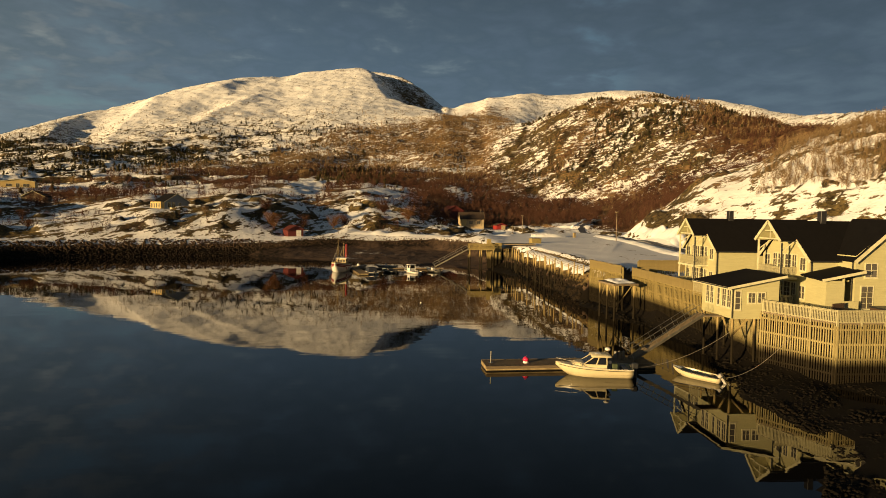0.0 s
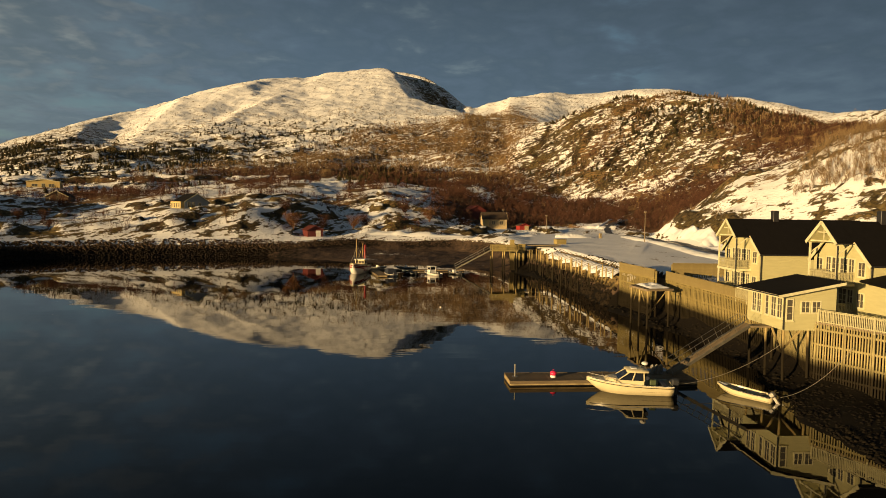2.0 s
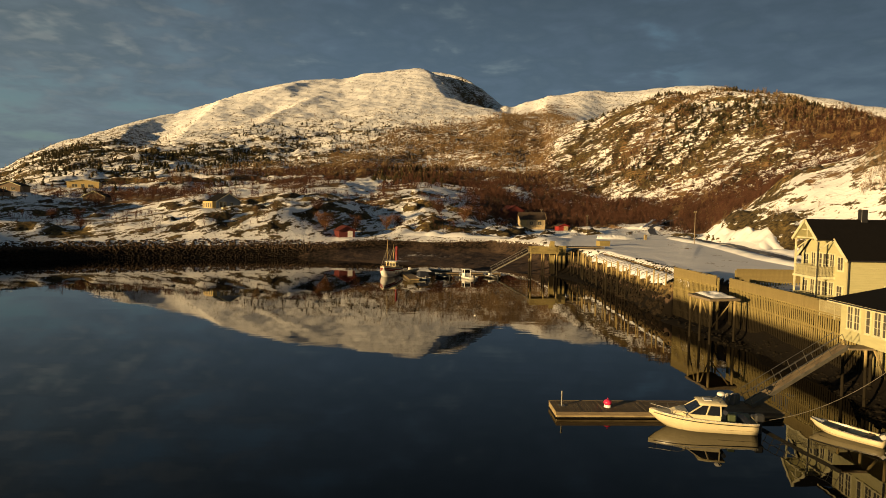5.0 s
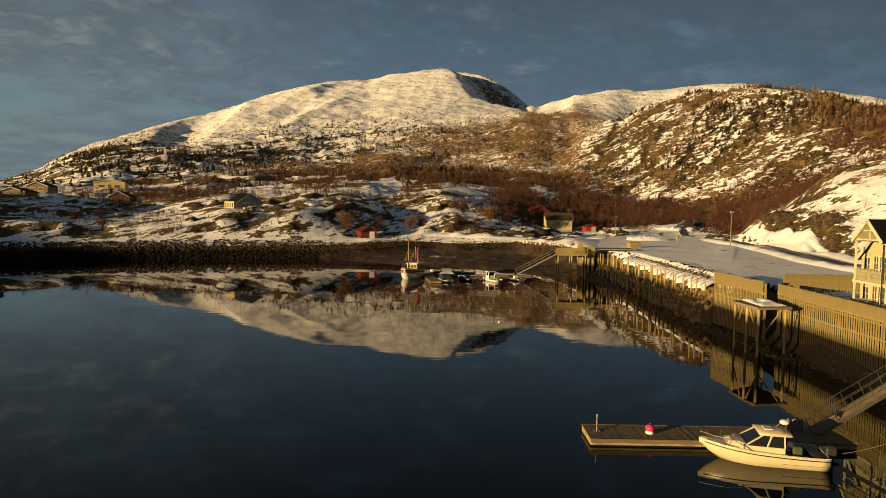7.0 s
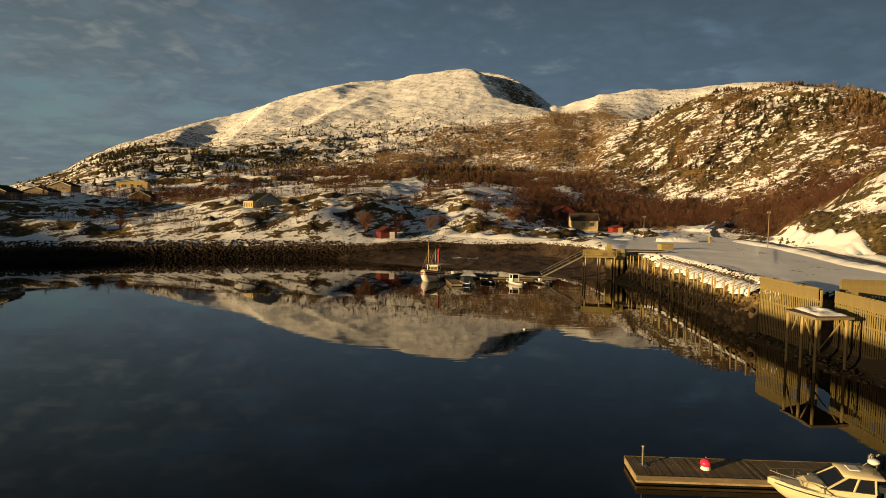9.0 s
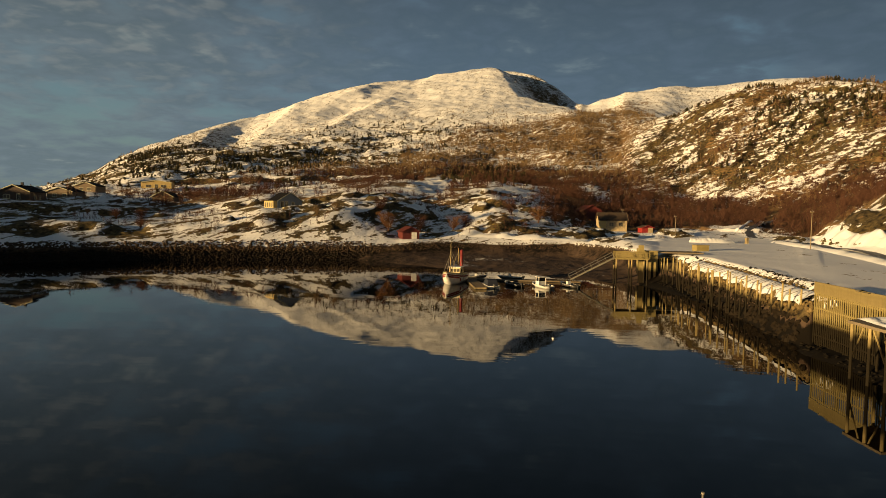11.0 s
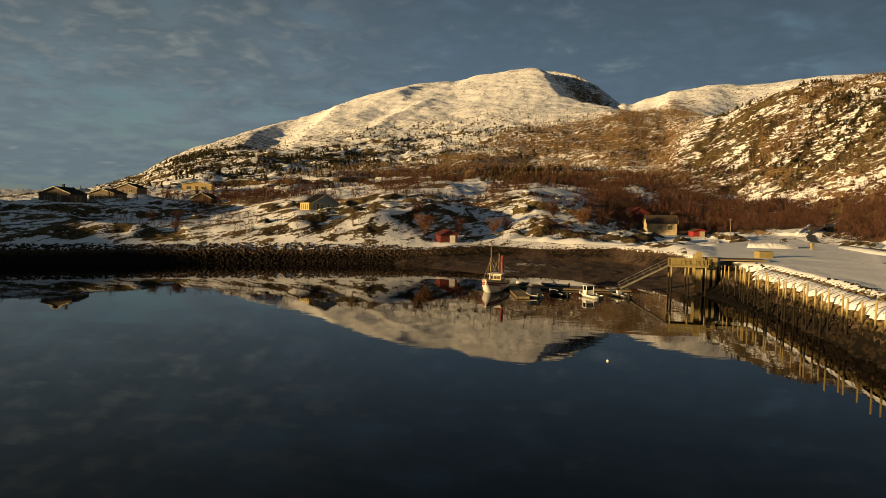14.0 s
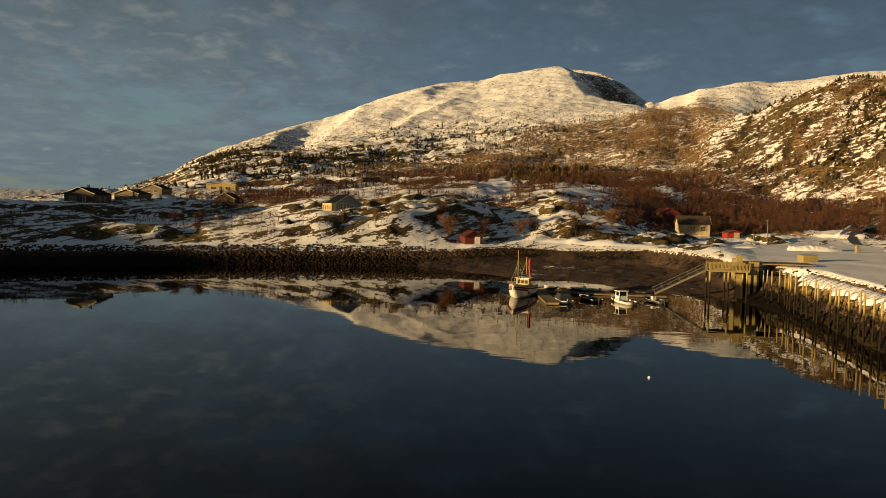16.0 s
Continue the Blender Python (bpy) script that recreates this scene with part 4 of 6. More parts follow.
slat_fence("garden_fence", (35.5, 86.4), (46.0, 86.2), 7.0, 5.3, (5.6, 6.7), "pale boarded garden fence across the snowy field", panel=1.5)


def deck():
    t = thing("deck", pose(0, 0, 0), "weathered timber deck with cream picket railing", "deck")
    f = B()
    slab(f, [(33.75, 60.5, DECK), (33.3, 53.35, DECK), (36.0, 47.5, DECK), (56, 47.3, DECK), (56, 68, DECK), (33.75, 68, DECK)], 0.2)
    part("decking", f, M_DECK, t)
    railing(t, (33.35, 53.3), (35.85, 47.35), DECK, DECK + 1.05, M_RAIL)
    railing(t, (35.9, 47.35), (48.0, 47.15), DECK, DECK + 1.05, M_RAIL)
    railing(t, (33.6, 66.5), (33.6, 60.2), DECK, DECK + 1.15, M_RAIL)
    return t


deck()


def hot_tub():
    t = thing("hot_tub", pose(42.0, 49.2, DECK), "dark covered hot tub on the deck", "hot tub")
    part("cabinet", box(B(), (-1.1, -1.0, 0), (1.1, 1.0, 0.85), 0.05), M_BROWN, t)
    part("cover", box(B(), (-1.15, -1.05, 0.85), (1.15, 1.05, 0.97), 0.04), M_DARK, t)


def bench():
    t = thing("bench", pose(39.4, 51.6, DECK, 0, 0, 20), "dark outdoor bench standing on the deck", "bench")
    part("seat", box(B(), (-0.8, -0.25, 0.42), (0.8, 0.25, 0.5), 0.02), M_BROWN, t)
    part("backrest", box(B(), (-0.8, 0.2, 0.5), (0.8, 0.28, 0.95), 0.02), M_BROWN, t)
    for x in (-0.7, 0.7):
        part("leg", box(B(), (x - 0.05, -0.22, 0), (x + 0.05, 0.25, 0.42)), M_BROWN, t)


hot_tub()
bench()


def snowy_platform():
    t = thing("platform", pose(0, 0, 0), "timber loading platform on stilts with a heap of snow", "platform")
    z = 4.7
    c = [(27.9, 81.2), (28.4, 76.6), (31.9, 77.4), (31.6, 83.6)]
    part("decking", slab(B(), [(*p, z) for p in c], 0.22), M_DECK, t)
    for x, y in ((28.1, 80.9), (28.3, 78.7), (28.6, 76.9), (31.4, 77.6), (31.2, 83)):
        part("leg", beam(B(), (x, y, -1), (x, y, z - 0.2), 0, r=0.13), M_POLE, t)
    for p, q in (((28.1, 80.9, 1.6), (28.2, 79.4, z - 0.3)), ((28.6, 76.9, 1.8), (28.3, 78.2, z - 0.3)), ((28.6, 76.9, 1.5), (31.0, 77.5, z - 0.3))):
        part("brace", beam(B(), p, q, 0.09), M_POLE, t)
    s = B()
    bmesh.ops.create_grid(s, x_segments=16, y_segments=20, size=1)
    for v in s.verts:
        d = 1 - max(abs(v.co.x), abs(v.co.y)) ** 3
        n = noise.noise(v.co * 1.4)
        v.co = Vector((30.35 + v.co.x * 1.35, 80.0 + v.co.y * 2.4 + 0.25 * v.co.x, z + 0.02 + max(0, d) ** 0.8 * (0.24 + 0.22 * n + 0.10 * noise.noise(v.co * 4.5))))
    for f in s.faces:
        f.smooth = True
    tagged(part("snow_mound", s, M_SNOW, None), "heap of snow lying on the platform", "snow")


snowy_platform()

# ---- mooring poles, pier and pontoons ----


def mooring_poles():
    shapes = []
    for j in range(5):
        c = B()
        beam(c, (0, 0, -6.5), (random.uniform(-0.1, 0.1), random.uniform(-0.1, 0.1), 0), 0, r=0.125, n=8, taper=0.78)
        me = bpy.data.meshes.new("pole")
        c.to_mesh(me)
        c.free()
        me.materials.append(M_POLE)
        shapes.append(me)
    y, i = 148.5, 0
    while y > 96.5:
        x = 27.9 + 2.9 * ((148.5 - y) / 52) ** 1.5
        ob = new("mooring_pole", shapes[i % 5])
        ob.matrix_basis = pose(x + random.uniform(-0.35, 0.35), y, random.uniform(4.9, 5.6), random.uniform(-1.5, 1.5), random.uniform(-1.5, 1.5), random.uniform(0, 360))
        tagged(ob, "upright timber mooring pole with dark weed below the tide line", "pole", "mooring poles along the quay")
        y -= random.uniform(1.5, 2.3)
        i += 1


mooring_poles()


def lip_x(y):
    return float(np.interp(y, [95, 102, 122, 140, 153], [34.2, 34.1, 34.4, 34.4, 35.6]))


def snow_apron():
    """Old snow on the shoulder of the rubble slope, with bars running up to the field's edge."""
    t = thing("snow_apron", pose(0, 0, 0), "ragged strip of snow with thin bars along the quay shoulder", "snow")
    b = B()
    rows, n, m = [], 150, 9
    for i in range(n + 1):
        y = 97.0 + 45.5 * i / n
        low = -3.3 + 0.9 * noise.noise(Vector((y * 0.35, 2, 0))) + 0.5 * noise.noise(Vector((y * 1.1, 7, 0)))
        row = []
        for j in range(m):
            u = j / (m - 1)
            o = low + (-0.75 - low) * u
            x = lip_x(y) + o
            arch = min(1.0, 4 * u * (1 - u) + 0.02)
            z = 4.05 + (o + 3.0) * 0.36 + 0.40 * arch * (1 + 0.3 * noise.noise(Vector((x * 0.9, y * 0.5, 1)))) - (0.2 if j in (0, m - 1) else 0)
            row.append(b.verts.new((x, y, z)))
        rows.append(row)
    for r0, r1 in zip(rows, rows[1:]):
        for j in range(m - 1):
            b.faces.new((r0[j], r0[j + 1], r1[j + 1], r1[j])).smooth = True
    part("snow_strip", b, M_SNOW, t)
    y = 98.0
    while y < 141:
        x = lip_x(y)
        part("tie_bar", beam(B(), (x - 3.7, y - 0.5, 4.45), (x - 0.5, y + 0.8, 5.45), 0, r=0.032, n=6), M_BROWN, t)
        y += random.uniform(1.5, 2.3)


snow_apron()


def pier():
    t = thing("pier", pose(0, 0, 0), "pale timber pier head on posts with railings", "pier")
    part("decking", box(B(), (18.9, 143.2, 4.75), (24.8, 146.4, 5.0)), M_FENCE, t)
    for x in (19.1, 21.8, 24.5):
        for y in (143.4, 146.1):
            part("post", beam(B(), (x, y, -1.5), (x, y, 4.8), 0, r=0.14), M_POLE, t)
    railing(t, (19.0, 143.3), (24.8, 143.3), 5.0, 6.1, M_FENCE, 0.2, 0.1)
    railing(t, (19.0, 146.3), (24.8, 146.3), 5.0, 6.1, M_FENCE, 0.2, 0.1)
    w = thing("quay_wall", pose(0, 0, 0), "pale boarded quay corner wall", "wall")
    part("boarding", box(B(), (24.9, 147.7, 0.2), (25.2, 156.0, 6.2), 0.02), M_FENCE, w)
    part("boarding", box(B(), (24.9, 147.4, 0.2), (27.2, 147.66, 6.2), 0.02), M_FENCE, w)
    part("post", box(B(), (23.6, 146.6, 0.2), (24.5, 147.2, 7.2), 0.02), M_FENCE, w)
    d = thing("quay_deck", pose(0, 0, 0), "snow-dusted timber quay deck", "deck")
    part("decking", box(B(), (25.3, 147.8, 5.75), (35.5, 152.5, 5.95)), M_DECK, d)
    b = thing("service_box", pose(38.2, 160.0, 5.6, 0, 0, 10), "pale boarded service box on the quay", "box")
    part("body", box(B(), (-1.3, -1.0, -0.4), (1.3, 1.0, 1.2), 0.04), M_FENCE, b)
    part("lid", box(B(), (-1.38, -1.08, 1.2), (1.38, 1.08, 1.27), 0.02), M_FENCE, b)


pier()


def gangway(p, q, width, label):
    """A sloping gangway with lattice handrails from p (foot) to q (head)."""
    p, q = Vector(p), Vector(q)
    d = (q - p)
    L = d.length
    m = Matrix.Translation(p) @ Matrix.Rotation(math.atan2(d.y, d.x), 4, "Z") @ Matrix.Rotation(-math.asin(d.z / L), 4, "Y")
    t = thing("gangway", m, label, "gangway")
    part("walkway", box(B(), (0, -width / 2, -0.06), (L, width / 2, 0.0)), M_FLOAT, t)
    for y in (-width / 2, width / 2):
        part("beam", box(B(), (0, y - 0.05, -0.20), (L, y + 0.05, 0.05), 0.01), M_DULLSTEEL, t)
        r = B()
        for z in (0.55, 1.0):
            beam(r, (0.1, y, z), (L - 0.1, y, z), 0, r=0.022, n=6)
        k = round(L / 1.4)
        for i in range(k + 1):
            x = 0.1 + (L - 0.2) * i / k
            beam(r, (x, y, 0), (x, y, 1.0), 0, r=0.022, n=6)
        part("handrail", r, M_ALU, t)
    return t


gangway((21.8, 54.4, 0.66), (28.9, 55.7, 4.5), 0.8, "grey metal gangway sloping from the pontoon to the cabin")
gangway((11.2, 146.0, 0.65), (19.0, 144.8, 5.05), 1.1, "grey metal gangway sloping from the boat pontoon to the pier")


def pontoon(p, q, width, label, h=0.58):
    """A floating walkway: concrete sides, timber planks laid across."""
    p, q = Vector((*p, 0)), Vector((*q, 0))
    L = (q - p).length
    t = thing("pontoon", pose(p.x, p.y, 0, 0, 0, math.degrees(math.atan2(q.y - p.y, q.x - p.x))), label, "pontoon")
    part("float", box(B(), (0, -width / 2, -0.5), (L, width / 2, h - 0.06), 0.06), M_CONC, t)
    # dark strip round the float, up to 9 cm above the water
    w = B()
    box(w, (-0.004, -width / 2 - 0.004, -0.4), (L + 0.004, width / 2 + 0.004, 0.09))
    part("waterline_band", w, M_WATERLINE, t, "dark band along the waterline")
    me = bpy.data.meshes.new("plank")
    c = box(B(), (-0.092, -width / 2 - 0.03, h - 0.055), (0.092, width / 2 + 0.03, h))
    c.to_mesh(me)
    c.free()
    me.materials.append(M_FLOAT)
    for i in range(int(L / 0.2)):
        piece("plank", me, t, pose(0.2 * (i + 0.5), 0, random.uniform(-0.006, 0.006)))
    f = B()
    for y in (-width / 2 - 0.06, width / 2 + 0.01):
        box(f, (0, y, h - 0.22), (L, y + 0.05, h + 0.02))
    part("fender_rail", f, M_FLOAT, t)
    return t


pontoon((8.5, 53.95), (23.6, 54.45), 2.4, "weathered timber pontoon with stained concrete sides afloat", 0.44)
pontoon((-7.2, 144.0), (-4.6, 131.6), 1.9, "timber finger pontoon of the small harbour", 0.4)
pontoon((-8.5, 145.6), (13.0, 146.2), 1.5, "timber harbour pontoon with moored boats", 0.3)


def pontoon_things():
    t = thing("mooring_post", pose(9.15, 54.1, 0.44), "grey metal mooring post on the pontoon", "post")
    part("pipe", beam(B(), (0, 0, 0), (0, 0, 0.92), 0, r=0.06), M_ALU, t)
    part("cap", beam(B(), (0, 0, 0.92), (0, 0, 1.0), 0, r=0.07), M_ROPE, t, "pale worn cap")
    part("base_plate", box(B(), (-0.2, -0.2, 0), (0.2, 0.2, 0.03)), M_ALU, t)
    t = thing("buoy", pose(12.2, 53.95, 0.44), "round pink buoy in a white ring on the pontoon", "buoy")
    s = B()
    bmesh.ops.create_uvsphere(s, u_segments=20, v_segments=12, radius=0.25, matrix=Matrix.Translation((0, 0, 0.30)) @ Matrix.Diagonal((1.1, 1.1, 0.85, 1)))
    for f in s.faces:
        f.smooth = True
    part("ball", s, M_PINK, t)
    part("base", beam(B(), (0, 0, 0), (0, 0, 0.16), 0, r=0.25, n=16, taper=0.85), M_WHITE, t, "white base ring")
    part("eye", beam(B(), (0, 0, 0.57), (0, 0, 0.61), 0, r=0.05), M_PINK, t)
    for i in range(3):
        f = thing("fender", pose(20.6 + 0.36 * i, 54.9, 0.445), "grey cylindrical boat fender standing on the pontoon", "fender", "fenders on the pontoon")
        s = beam(B(), (0, 0, 0), (0, 0, 0.75), 0, r=0.16, n=12)
        bmesh.ops.bevel(s, geom=s.edges[:], offset=0.04, segments=2, affect="EDGES")
        part("body", s, M_ALU, f)
        part("rope", beam(B(), (0, 0, 0.74), (0, 0, 0.79), 0, r=0.05), M_ROPE, f)
    t = thing("floating_buoy", pose(5.1, 92.4, 0), "small white buoy floating on the water", "buoy")
    s = B()
    bmesh.ops.create_uvsphere(s, u_segments=14, v_segments=8, radius=0.13, matrix=Matrix.Translation((0, 0, 0.05)))
    part("ball", s, M_WHITE, t)
    part("pin", beam(B(), (0, 0, 0.16), (0, 0, 0.28), 0, r=0.02), M_DARK, t)


pontoon_things()

# ---- boats ----


def hull_mesh(L, W, free, rise=0.35, draft=0.3, n=14, flare=0.8):
    """A planing hull with its bow on +x, the sheer rising forward; open on top."""
    bm = B()
    rows = []
    for i in range(n + 1):
        s = i / n
        x = -L / 2 + L * s
        b = W / 2 * (1 - max(0, (s - 0.45) / 0.55) ** 2.4) * (0.93 + 0.07 * min(1, s * 4))
        zs = free + rise * s ** 2
        rake = max(0, (s - 0.70) / 0.30)
        zk = -draft + (draft + zs * 0.8) * rake ** 1.5
        zc = min(zs - 0.05, 0.05 + 0.45 * zs * max(0, (s - 0.55) / 0.45) ** 1.5)
        bb = max(b, 0.03)
        prof = [(0, zk), (bb * flare * (1 - 0.55 * rake), max(zc, zk + 0.02)), (bb * 0.97, (zc + zs) / 2), (bb, zs)]
        rows.append([bm.verts.new((x, y, z)) for y, z in prof] + [bm.verts.new((x, -y, z)) for y, z in prof[:0:-1]])
    for a, b in zip(rows, rows[1:]):
        k = len(a)
        for j in range(k):
            if j == 3:
                continue
            bm.faces.new((a[j], b[j], b[(j + 1) % k], a[(j + 1) % k]))
    bm.faces.new(rows[0])
    bm.faces.new(rows[-1])
    for f in bm.faces:
        f.smooth = True
    return bm


def sheer_strip(L, W, free, rise, x0, x1, dz, h, out=0.012, n=14, flare=1.0):
    """A narrow rubbing band following the sheer on both sides."""
    bm = B()
    for k in (-1, 1):
        last = None
        for i in range(n + 1):
            s = x0 + (x1 - x0) * i / n
            b = W / 2 * (1 - max(0, (s - 0.45) / 0.55) ** 2.4) * (0.93 + 0.07 * min(1, s * 4)) * flare + out
            z = free + rise * s ** 2 + dz
            v = (bm.verts.new((-L / 2 + L * s, k * max(b, 0.04), z)), bm.verts.new((-L / 2 + L * s, k * max(b, 0.04), z - h)))
            if last:
                bm.faces.new((last[0], v[0], v[1], last[1]))
            last = v
    r = bmesh.ops.solidify(bm, geom=bm.faces[:], thickness=0.03)
    return bm


def deck_mesh(L, W, free, rise, x0, x1, dz=-0.03, n=12):
    bm = B()
    last = None
    for i in range(n + 1):
        s = x0 + (x1 - x0) * i / n
        b = W / 2 * (1 - max(0, (s - 0.45) / 0.55) ** 2.4) * (0.93 + 0.07 * min(1, s * 4)) * 0.99
        z = free + rise * s ** 2 + dz
        v = [bm.verts.new((-L / 2 + L * s, y, z + 0.05 * (y == 0))) for y in (-b, 0, b)]
        if last:
            bm.faces.new((last[0], last[1], v[1], v[0]))
            bm.faces.new((last[1], last[2], v[2], v[1]))
        last = v
    return bm


def outboard(parent, x, y, z, tilt=0, s=1.0, mat=None):
    m = Matrix.Translation((x, y, z)) @ Matrix.Rotation(radians(tilt), 4, "Y") @ Matrix.Scale(s, 4)
    b = box(B(), (-0.42, -0.2, 0.25), (0.12, 0.2, 0.75), 0.09)
    bmesh.ops.transform(b, matrix=m, verts=b.verts)
    mo = part("outboard_motor", b, mat or M_DARK, parent)
    b = B()
    box(b, (-0.30, -0.09, -0.55), (-0.02, 0.09, 0.27), 0.03)
    box(b, (-0.45, -0.05, -0.72), (0.02, 0.05, -0.55), 0.02)
    bmesh.ops.transform(b, matrix=m, verts=b.verts)
    part("leg", b, mat or M_DARK, mo)
    b = B()
    beam(b, (-0.52, 0, -0.63), (-0.45, 0, -0.63), 0, r=0.17, n=10)
    bmesh.ops.transform(b, matrix=m, verts=b.verts)
    part("propeller", b, M_ALU, mo)
    return mo


def bow_rail(parent, L, W, free, rise, x0=0.55, x1=0.97, h=0.45):
    b = B()
    for k in (-1, 1):
        last = None
        for i in range(7):
            s = x0 + (x1 - x0) * i / 6
            w = W / 2 * (1 - max(0, (s - 0.45) / 0.55) ** 2.4) * 0.92
            p = Vector((-L / 2 + L * s, k * w, free + rise * s * s))
            top = p + Vector((0.05, 0, h * min(1, i / 1.5)))
            if i % 2:
                beam(b, p, top, 0, r=0.018, n=6)
            if last is not None:
                beam(b, last, top, 0, r=0.018, n=6)
            last = top
    return part("bow_rail", b, M_ALU, parent)


def cabin_cruiser():
    L, W, free, rise = 6.25, 2.25, 0.78, 0.30
    t = thing("motor_boat", pose(17.35, 51.3, 0, 0, 0, 171), "cream cabin cruiser with dark windows moored beside the pontoon", "boat")
    hull = part("hull", hull_mesh(L, W, free, rise), M_GEL, t)
    part("stripe", sheer_strip(L, W, free, rise, 0.0, 0.99, -0.13, 0.05, 0.008), M_DARK, hull, "dark stripe")
    part("rubbing_strake", sheer_strip(L, W, free, rise, 0.0, 0.995, 0.02, 0.06), M_WHITE, hull)
    part("foredeck", deck_mesh(L, W, free, rise, 0.36, 0.985, 0.01), M_GEL, t)
    part("cockpit_floor", deck_mesh(L, W * 0.97, 0.35, 0.0, 0.01, 0.37), M_DECK, t)
    # trunk of the fore cabin and wheelhouse with raked windscreen
    b = B()
    zf = 0.98
    for s0 in (0,):
        a = [(1.95, 0.45), (0.9, 0.85), (0.9, -0.85), (1.95, -0.45)]
        top = [(1.55, 0.32), (0.9, 0.7), (0.9, -0.7), (1.55, -0.32)]
        lo = [b.verts.new((x, y, zf - 0.05)) for x, y in a]
        hi = [b.verts.new((x, y, zf + 0.20)) for x, y in top]
        b.faces.new(hi)
        for i in range(4):
            b.faces.new((lo[i], lo[(i + 1) % 4], hi[(i + 1) % 4], hi[i]))
    part("fore_cabin", b, M_GEL, t)
    b = B()
    lo = [b.verts.new((x, y, 0.72)) for x, y in ((1.25, 0.9), (-0.95, 1.0), (-0.95, -1.0), (1.25, -0.9))]
    hi = [b.verts.new((x, y, 1.12)) for x, y in ((1.2, 0.88), (-0.95, 0.97), (-0.95, -0.97), (1.2, -0.88))]
    b.faces.new(hi)
    for i in range(4):
        b.faces.new((lo[i], lo[(i + 1) % 4], hi[(i + 1) % 4], hi[i]))
    part("coaming", b, M_GEL, t)
    g = B()
    gl = [(0.95, 0.80), (-0.95, 0.93), (-0.95, -0.93), (0.95, -0.80)]
    gh = [(0.05, 0.70), (-0.95, 0.80), (-0.95, -0.80), (0.05, -0.70)]
    lo = [g.verts.new((x, y, 1.10)) for x, y in gl]
    hi = [g.verts.new((x, y, 1.68)) for x, y in gh]
    for i in range(4):
        g.faces.new((lo[i], lo[(i + 1) % 4], hi[(i + 1) % 4], hi[i]))
    part("window_band", g, M_TINT, t, "dark wrap-round windscreen and side windows")
    for (a, c), (d, e) in zip(gl + [(-0.1, 0.88), (-0.1, -0.88)], gh + [(-0.35, 0.76), (-0.35, -0.76)]):
        part("window_pillar", beam(B(), (a, c * 1.005, 1.08), (d, e * 1.005, 1.70), 0.07, 0.06), M_GEL, t)
    r = box(B(), (-1.35, -0.88, 1.66), (0.28, 0.88, 1.80), 0.06)
    bmesh.ops.subdivide_edges(r, edges=r.edges[:], cuts=2, use_grid_fill=True)
    for v in r.verts:
        v.co.z += 0.07 * (1 - (v.co.y / 0.9) ** 2) - 0.05 * max(0.0, v.co.x + 0.2) ** 2 * 2
        if v.co.x > 0.1:
            v.co.y *= 0.86
    for f in r.faces:
        f.smooth = True
    part("cabin_roof", r, M_GEL, t)
    part("roof_hatch", box(B(), (-0.55, -0.3, 1.84), (-0.1, 0.3, 1.89), 0.015), M_WHITE, t)
    m = B()
    beam(m, (-0.9, 0.6, 1.76), (-1.15, 0.35, 2.15), 0, r=0.025, n=6)
    beam(m, (-0.9, -0.6, 1.76), (-1.15, -0.35, 2.15), 0, r=0.025, n=6)
    beam(m, (-1.15, 0.4, 2.15), (-1.15, -0.4, 2.15), 0, r=0.03, n=6)
    part("mast_arch", m, M_ALU, t)
    d = B()
    bmesh.ops.create_uvsphere(d, u_segments=16, v_segments=10, radius=0.24, matrix=Matrix.Translation((-1.15, 0, 2.24)) @ Matrix.Diagonal((1, 1, 0.6, 1)))
    part("radar_dome", d, M_WHITE, t, "white radar dome")
    part("cockpit_seat", box(B(), (-2.8, -0.85, 0.35), (-2.35, 0.85, 0.80), 0.05), M_DARK, t)
    part("canopy_roll", beam(B(), (-1.2, -0.95, 1.35), (-1.2, 0.95, 1.35), 0, r=0.14, n=10), M_NAVY, t)
    part("helm_seat", box(B(), (-1.9, 0.15, 0.35), (-1.45, 0.7, 1.15), 0.05), M_GREEN, t)
    bow_rail(t, L, W, free, rise, 0.6, 0.985, 0.35)
    outboard(t, -3.22, 0.25, 0.45, 0, 1.0)
    outboard(t, -3.18, -0.55, 0.38, 0, 0.7)


cabin_cruiser()


